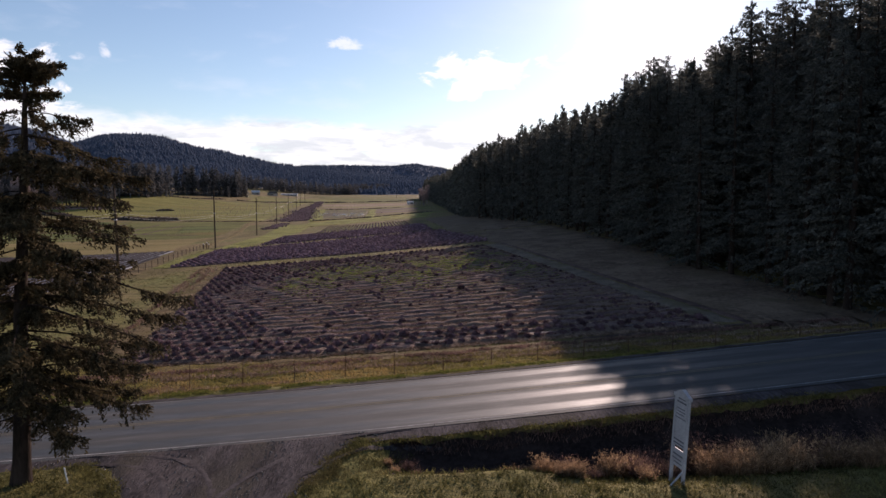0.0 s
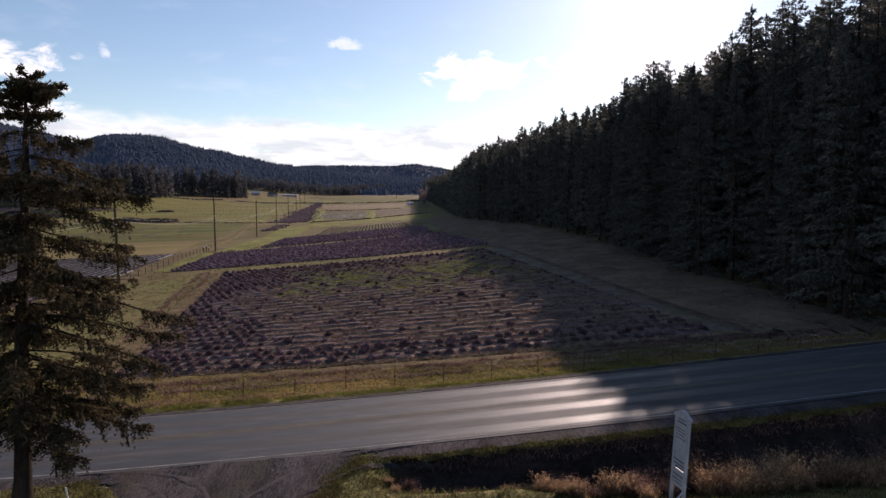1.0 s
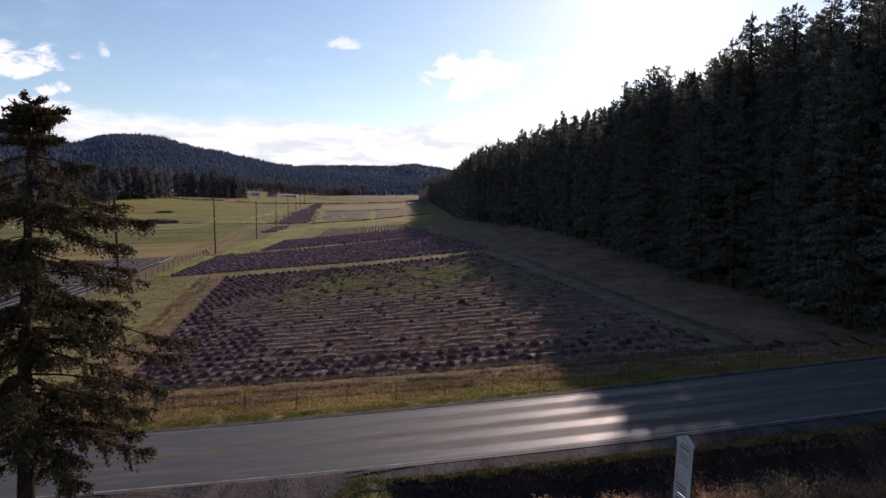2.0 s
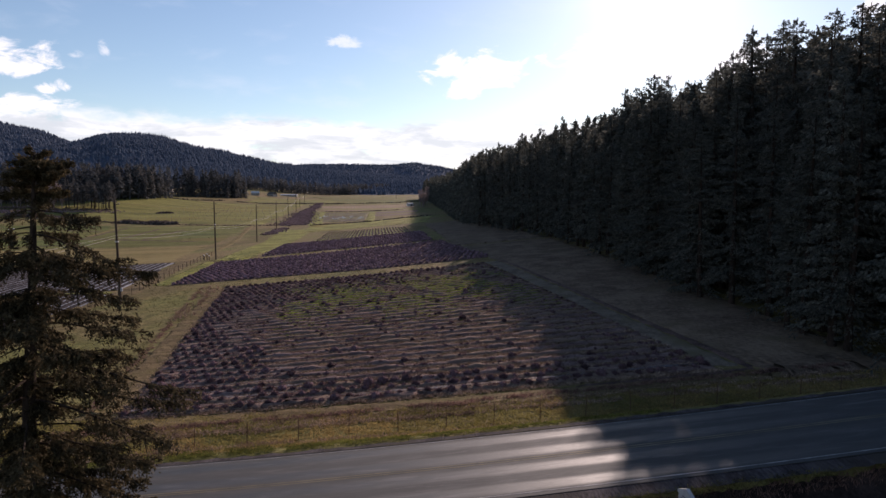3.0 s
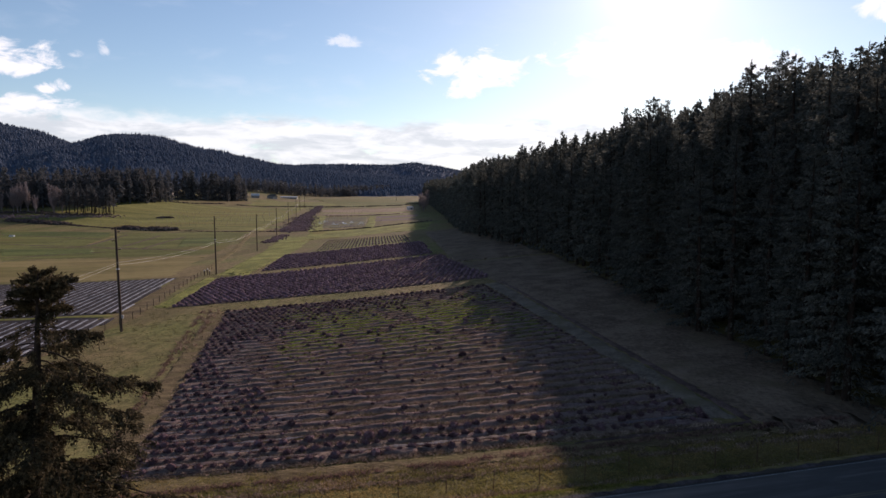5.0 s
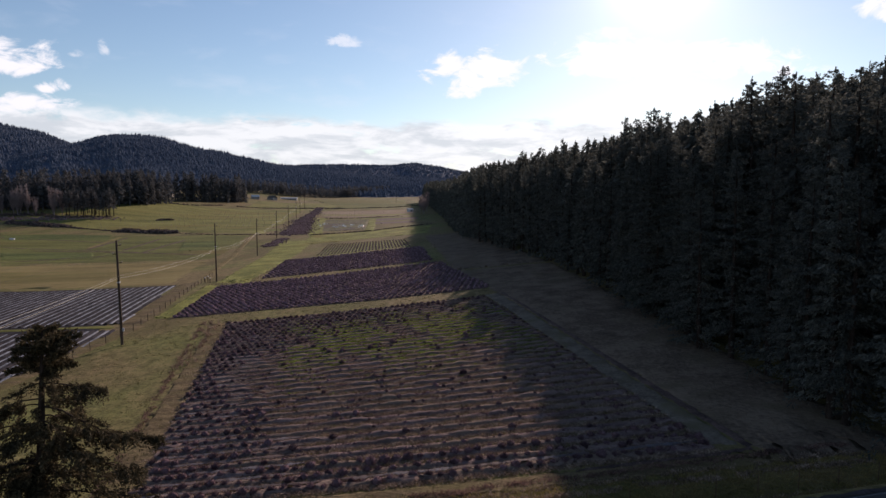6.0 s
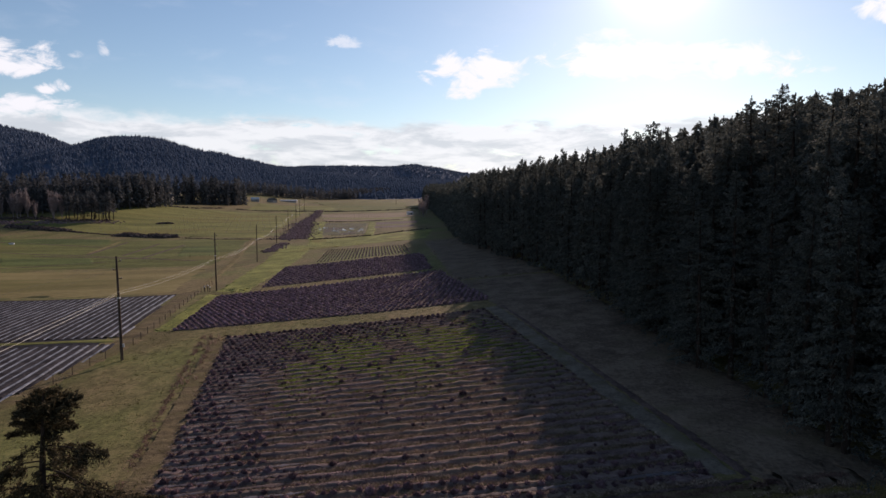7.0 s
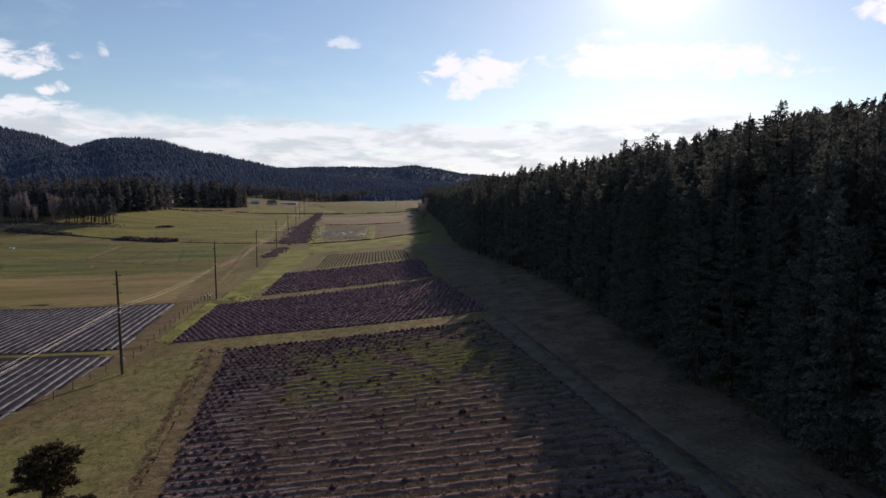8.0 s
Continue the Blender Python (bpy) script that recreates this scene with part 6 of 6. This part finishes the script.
# ---- grass near the camera ----
def build_grass():
    rng = np.random.default_rng(141)

    def scatter(n, x0, x1, o0, o1):
        x = rng.uniform(x0, x1, n)
        y = road_y(x) + rng.uniform(o0, o1, n)
        return np.column_stack([x, y, land(x, y)])

    # far verge up to the fence, and lawn on the near side clear of the drive
    a = scatter(20000, -34, 34, 4.75, 11.5)
    g = scatter(10000, -40, 12, 4.15, 5.7)
    g = g[lumps(g[:, 0], g[:, 1], 1.4, 2.0) > -0.5 + 0.45 * (g[:, 1] - road_y(g[:, 0]) - 4.2)]
    tagged(link("fringe_grass", *blades(g, 0.075, 0.022, 6, 0.9, 149, 0.14), M_GREENVERGE), "fringe of green grass along the asphalt", "grass", kind="stuff")
    g = scatter(2600, -40, 30, 5.5, 6.5)
    g = g[lumps(g[:, 0], g[:, 1], 0.9, 4.0) > -0.1]
    tagged(link("brown_verge_grass", *blades(g, 0.09, 0.022, 7, 1.0, 154, 0.2), M_BRUSH), "brown dead grass between the road and the fence", "dead grass", kind="stuff")
    sg = scatter(800, -2.5, 17, -4.85, -4.35)
    sg = sg[lumps(sg[:, 0], sg[:, 1], 2.9, 7.0) > -0.3]
    sg[:, 2] = np.maximum(sg[:, 2], road_h(sg[:, 0]) - 0.07)
    tagged(link("shoulder_grass", *blades(sg, 0.085, 0.02, 6, 0.9, 152, 0.12), M_BLADE), "rough grass creeping over the gravel shoulder", "grass", kind="stuff")
    tagged(link("verge_grass", *blades(a, 0.085, 0.03, 5, 0.8, 142, 0.18), M_VERGE), "short green and straw grass on the road verge", "grass", kind="stuff")
    x, y = rng.uniform(-30, 26, 52000), rng.uniform(10, 34, 52000)
    o = y - road_y(x)
    ok = off_drive(x, y) & ((x < -1.2) | (o < -7.25))
    lawn = np.column_stack([x, y, land(x, y)])[ok]
    tagged(link("lawn_grass", *blades(lawn, 0.08 + 0.045 * lumps(lawn[:, 0], lawn[:, 1], 0.8) + 0.035 * lumps(lawn[:, 0], lawn[:, 1], 2.6, 3.0), 0.02, 6, 0.75, 143, 0.11), M_BLADE), "rough green winter lawn beside the ditch", "grass", kind="stuff")
    pick = lawn[rng.integers(0, len(lawn), 1500)]
    tagged(link("lawn_tufts", *blades(pick, 0.19, 0.022, 9, 0.8, 150, 0.13), M_BLADE), "rough olive and straw tufts in the lawn", "grass", kind="stuff")
    # ragged tufts along both sides of the drive
    t = rng.uniform(10, 25.2, 2600)
    flare = 9.0 * np.maximum(0.0, (t - 17.0) / 8.5) ** 2
    left = rng.uniform(0, 1, 2600) < 0.4
    x = np.where(left, -10.4 - flare * 0.62, -4.9 + flare * 0.30) + rng.normal(0, 0.22, 2600) + 0.3 * lumps(t, t * 0, 1.1, 3.0)
    y = t + 0.05 * (x + 7)
    ok = (y < road_y(x) - 4.3) & (lumps(x, y, 1.7, 8.0) > -0.35)
    e = np.column_stack([x, y, land(x, y)])[ok]
    tagged(link("drive_edge_grass", *blades(e, 0.085, 0.018, 8, 0.9, 155, 0.14), M_BLADE), "ragged grass tufts creeping onto the gravel drive", "grass", kind="stuff")
    # dead grass and stalks on the near bank of the ditch: low clumps at first, tall and crowded further on
    def clumps(n, x0, x1, y0, y1, lo, hi):
        x, y = rng.uniform(x0, x1, n), rng.uniform(y0, y1, n)
        y = y + 0.035 * (x - 4.0)
        p = np.column_stack([x, y, land(x, y) - 0.02])
        ok = np.hypot(x - 7.9, y - 20.4) > 0.7
        return p[ok], rng.uniform(lo, hi, n)[ok]

    groups = [clumps(12, -2.2, 3.2, 21.9, 22.8, 0.18, 0.5), clumps(11, 3.0, 5.4, 20.9, 22.7, 0.2, 0.7), clumps(6, 5.6, 7.2, 20.9, 22.6, 0.4, 0.95), clumps(22, 8.2, 12.5, 20.9, 22.9, 0.4, 1.15), clumps(24, 12.0, 20.0, 21.0, 23.4, 0.5, 1.3)]
    c, size = (np.concatenate(v) for v in zip(*groups))
    tagged(link("dry_grass", *join_arrays([tussocks(c, size * 0.9, 150, 144), plumes(c, size, 210, 153)]), M_DRY), "tall dry tan grass clumps growing along the ditch", "dry grass", kind="stuff")
    groups = [clumps(12, -1.5, 4.0, 21.9, 23.0, 0.2, 0.5), clumps(15, 4.0, 9.0, 21.3, 23.1, 0.35, 1.0), clumps(26, 9.0, 21.0, 22.0, 23.5, 0.6, 1.45)]
    c, size = (np.concatenate(v) for v in zip(*groups))
    tagged(link("ditch_shrubs", *plumes(c, size, 240, 148, 0.75, 0.10), M_BRUSH), "low reddish-brown leafless shrubs in the ditch", "shrub", kind="stuff")
    # reddish dead weeds on the ditch's far bank and before the fence
    w = scatter(420, -1.5, 26, -4.6, -4.2)
    tagged(link("bank_weeds", *blades(w, 0.22, 0.018, 12, 0.6, 146, 0.16), M_BRUSH), "brown dead weeds on the ditch bank", "weeds", kind="stuff")
    x = rng.uniform(-34, 40, 1300)
    y = fence_y(x) + rng.normal(-0.8, 0.14, 1300)
    f = np.column_stack([x, y, land(x, y)])
    tagged(link("fence_grass", *blades(f, 0.2, 0.02, 6, 0.7, 145, 0.14), M_LITTER), "brown dead grass along the foot of the fence", "dead grass", kind="stuff")
    for off, cnt, hh, mt in ((2.1, 1500, 0.16, M_LITTER), (3.1, 1200, 0.14, M_LITTER), (4.1, 1500, 0.2, M_BRUSH)):
        x = rng.uniform(-24, 30, cnt)
        y = fence_y(x) + off + 0.03 * off * (x + 5) * 0.3 + rng.normal(0, 0.16, cnt) + 0.25 * lumps(x, x * 0, 0.5, off)
        q = np.column_stack([x, y, land(x, y)])[lumps(x, y, 0.6, off) > -0.45]
        tagged(link("verge_weeds", *blades(q, hh, 0.03, 6, 0.9, int(off * 70), 0.16), mt), "line of brown dead weeds before the bed", "dead grass", kind="stuff")
    # tufts of rough grass over the open ground round the beds
    n = 14000
    x, y = rng.uniform(-62, 10, n), rng.uniform(38, 190, n)
    inside = np.zeros(n, bool)
    for bed in (BED_A, BED_B, BED_C):
        c = np.array(bed)
        ok = np.ones(n, bool)
        for a, b in zip(c, np.roll(c, -1, 0)):
            ok &= (b[0] - a[0]) * (y - a[1]) - (b[1] - a[1]) * (x - a[0]) > -0.6
        inside |= ok
    ok = ~inside & (x > -50.5 - 0.2 * np.maximum(0, y - 104)) & (lumps(x, y, 0.35, 6.0) > -0.3)
    t = np.column_stack([x, y, land(x, y)])[ok]
    tagged(link("pasture_tufts", *blades(t, 0.11, 0.04, 5, 0.9, 151, 0.22), M_BLADE), "rough olive and straw tufts in the pasture", "grass", kind="stuff")
    # tall dead weeds about the far corner of the first bed
    t = rng.uniform(0.55, 1.0, 60)
    x = -23.0 - 16.5 * t + rng.normal(0, 0.9, 60)
    y = 40.0 + 65 * t + rng.normal(0, 1.0, 60)
    w = np.column_stack([x, y, land(x, y)])
    tagged(link("corner_weeds", *plumes(w, rng.uniform(0.25, 0.85, 60), 50, 156, 0.5, 0.14), M_LITTER), "tall tan dead weeds at the corner of the bed", "dead weeds", kind="stuff")
    # line of dead tufts left by mowing beside the first bed
    t = rng.uniform(0, 1, 700)
    x = -24.0 - 17.5 * t + rng.normal(0, 0.12, 700) + 0.35 * lumps(t * 66, t * 0, 0.4, 1.0)
    y = 40.0 + 66 * t + rng.normal(0, 0.4, 700)
    g = np.column_stack([x, y, land(x, y)])[lumps(x, y, 0.9, 5.0) > -0.2]
    tagged(link("mown_tufts", *blades(g, 0.14, 0.03, 7, 1.0, 147, 0.18), M_BRUSH), "line of brown dead tufts beside the bed", "dead grass", kind="stuff")


build_grass()


def build_stones():
    """Loose stones scattered over the gravel drive."""
    rng = np.random.default_rng(181)
    n = 7000
    x, y = rng.uniform(-17, 0, n), rng.uniform(12, 28, n)
    ok = ~off_drive(x, y) & (y < road_y(x) - 3.5)
    x, y = x[ok], y[ok]
    n = len(x)
    r = rng.uniform(0.012, 0.04, n)
    a = rng.uniform(0, 6.28, (n, 1)) + np.array([[0, 2.1, 4.2]])
    rr = r[:, None] * rng.uniform(0.7, 1.3, (n, 3))
    z = land(x, y) + 0.035
    ring = np.stack([x[:, None] + np.cos(a) * rr, y[:, None] + np.sin(a) * rr, np.repeat(z[:, None] - 0.03, 3, 1)], -1)
    tip = np.stack([x, y, z + r * 0.7], -1)[:, None, :]
    v = np.concatenate([ring, tip], 1).reshape(-1, 3)
    f = (np.array([(0, 1, 3), (1, 2, 3), (2, 0, 3)])[None] + (np.arange(n) * 4)[:, None, None]).reshape(-1, 3)
    tagged(link("loose_stones", v, f, M_STONE), "loose grey stones on the gravel drive", "stones", kind="stuff")


build_stones()
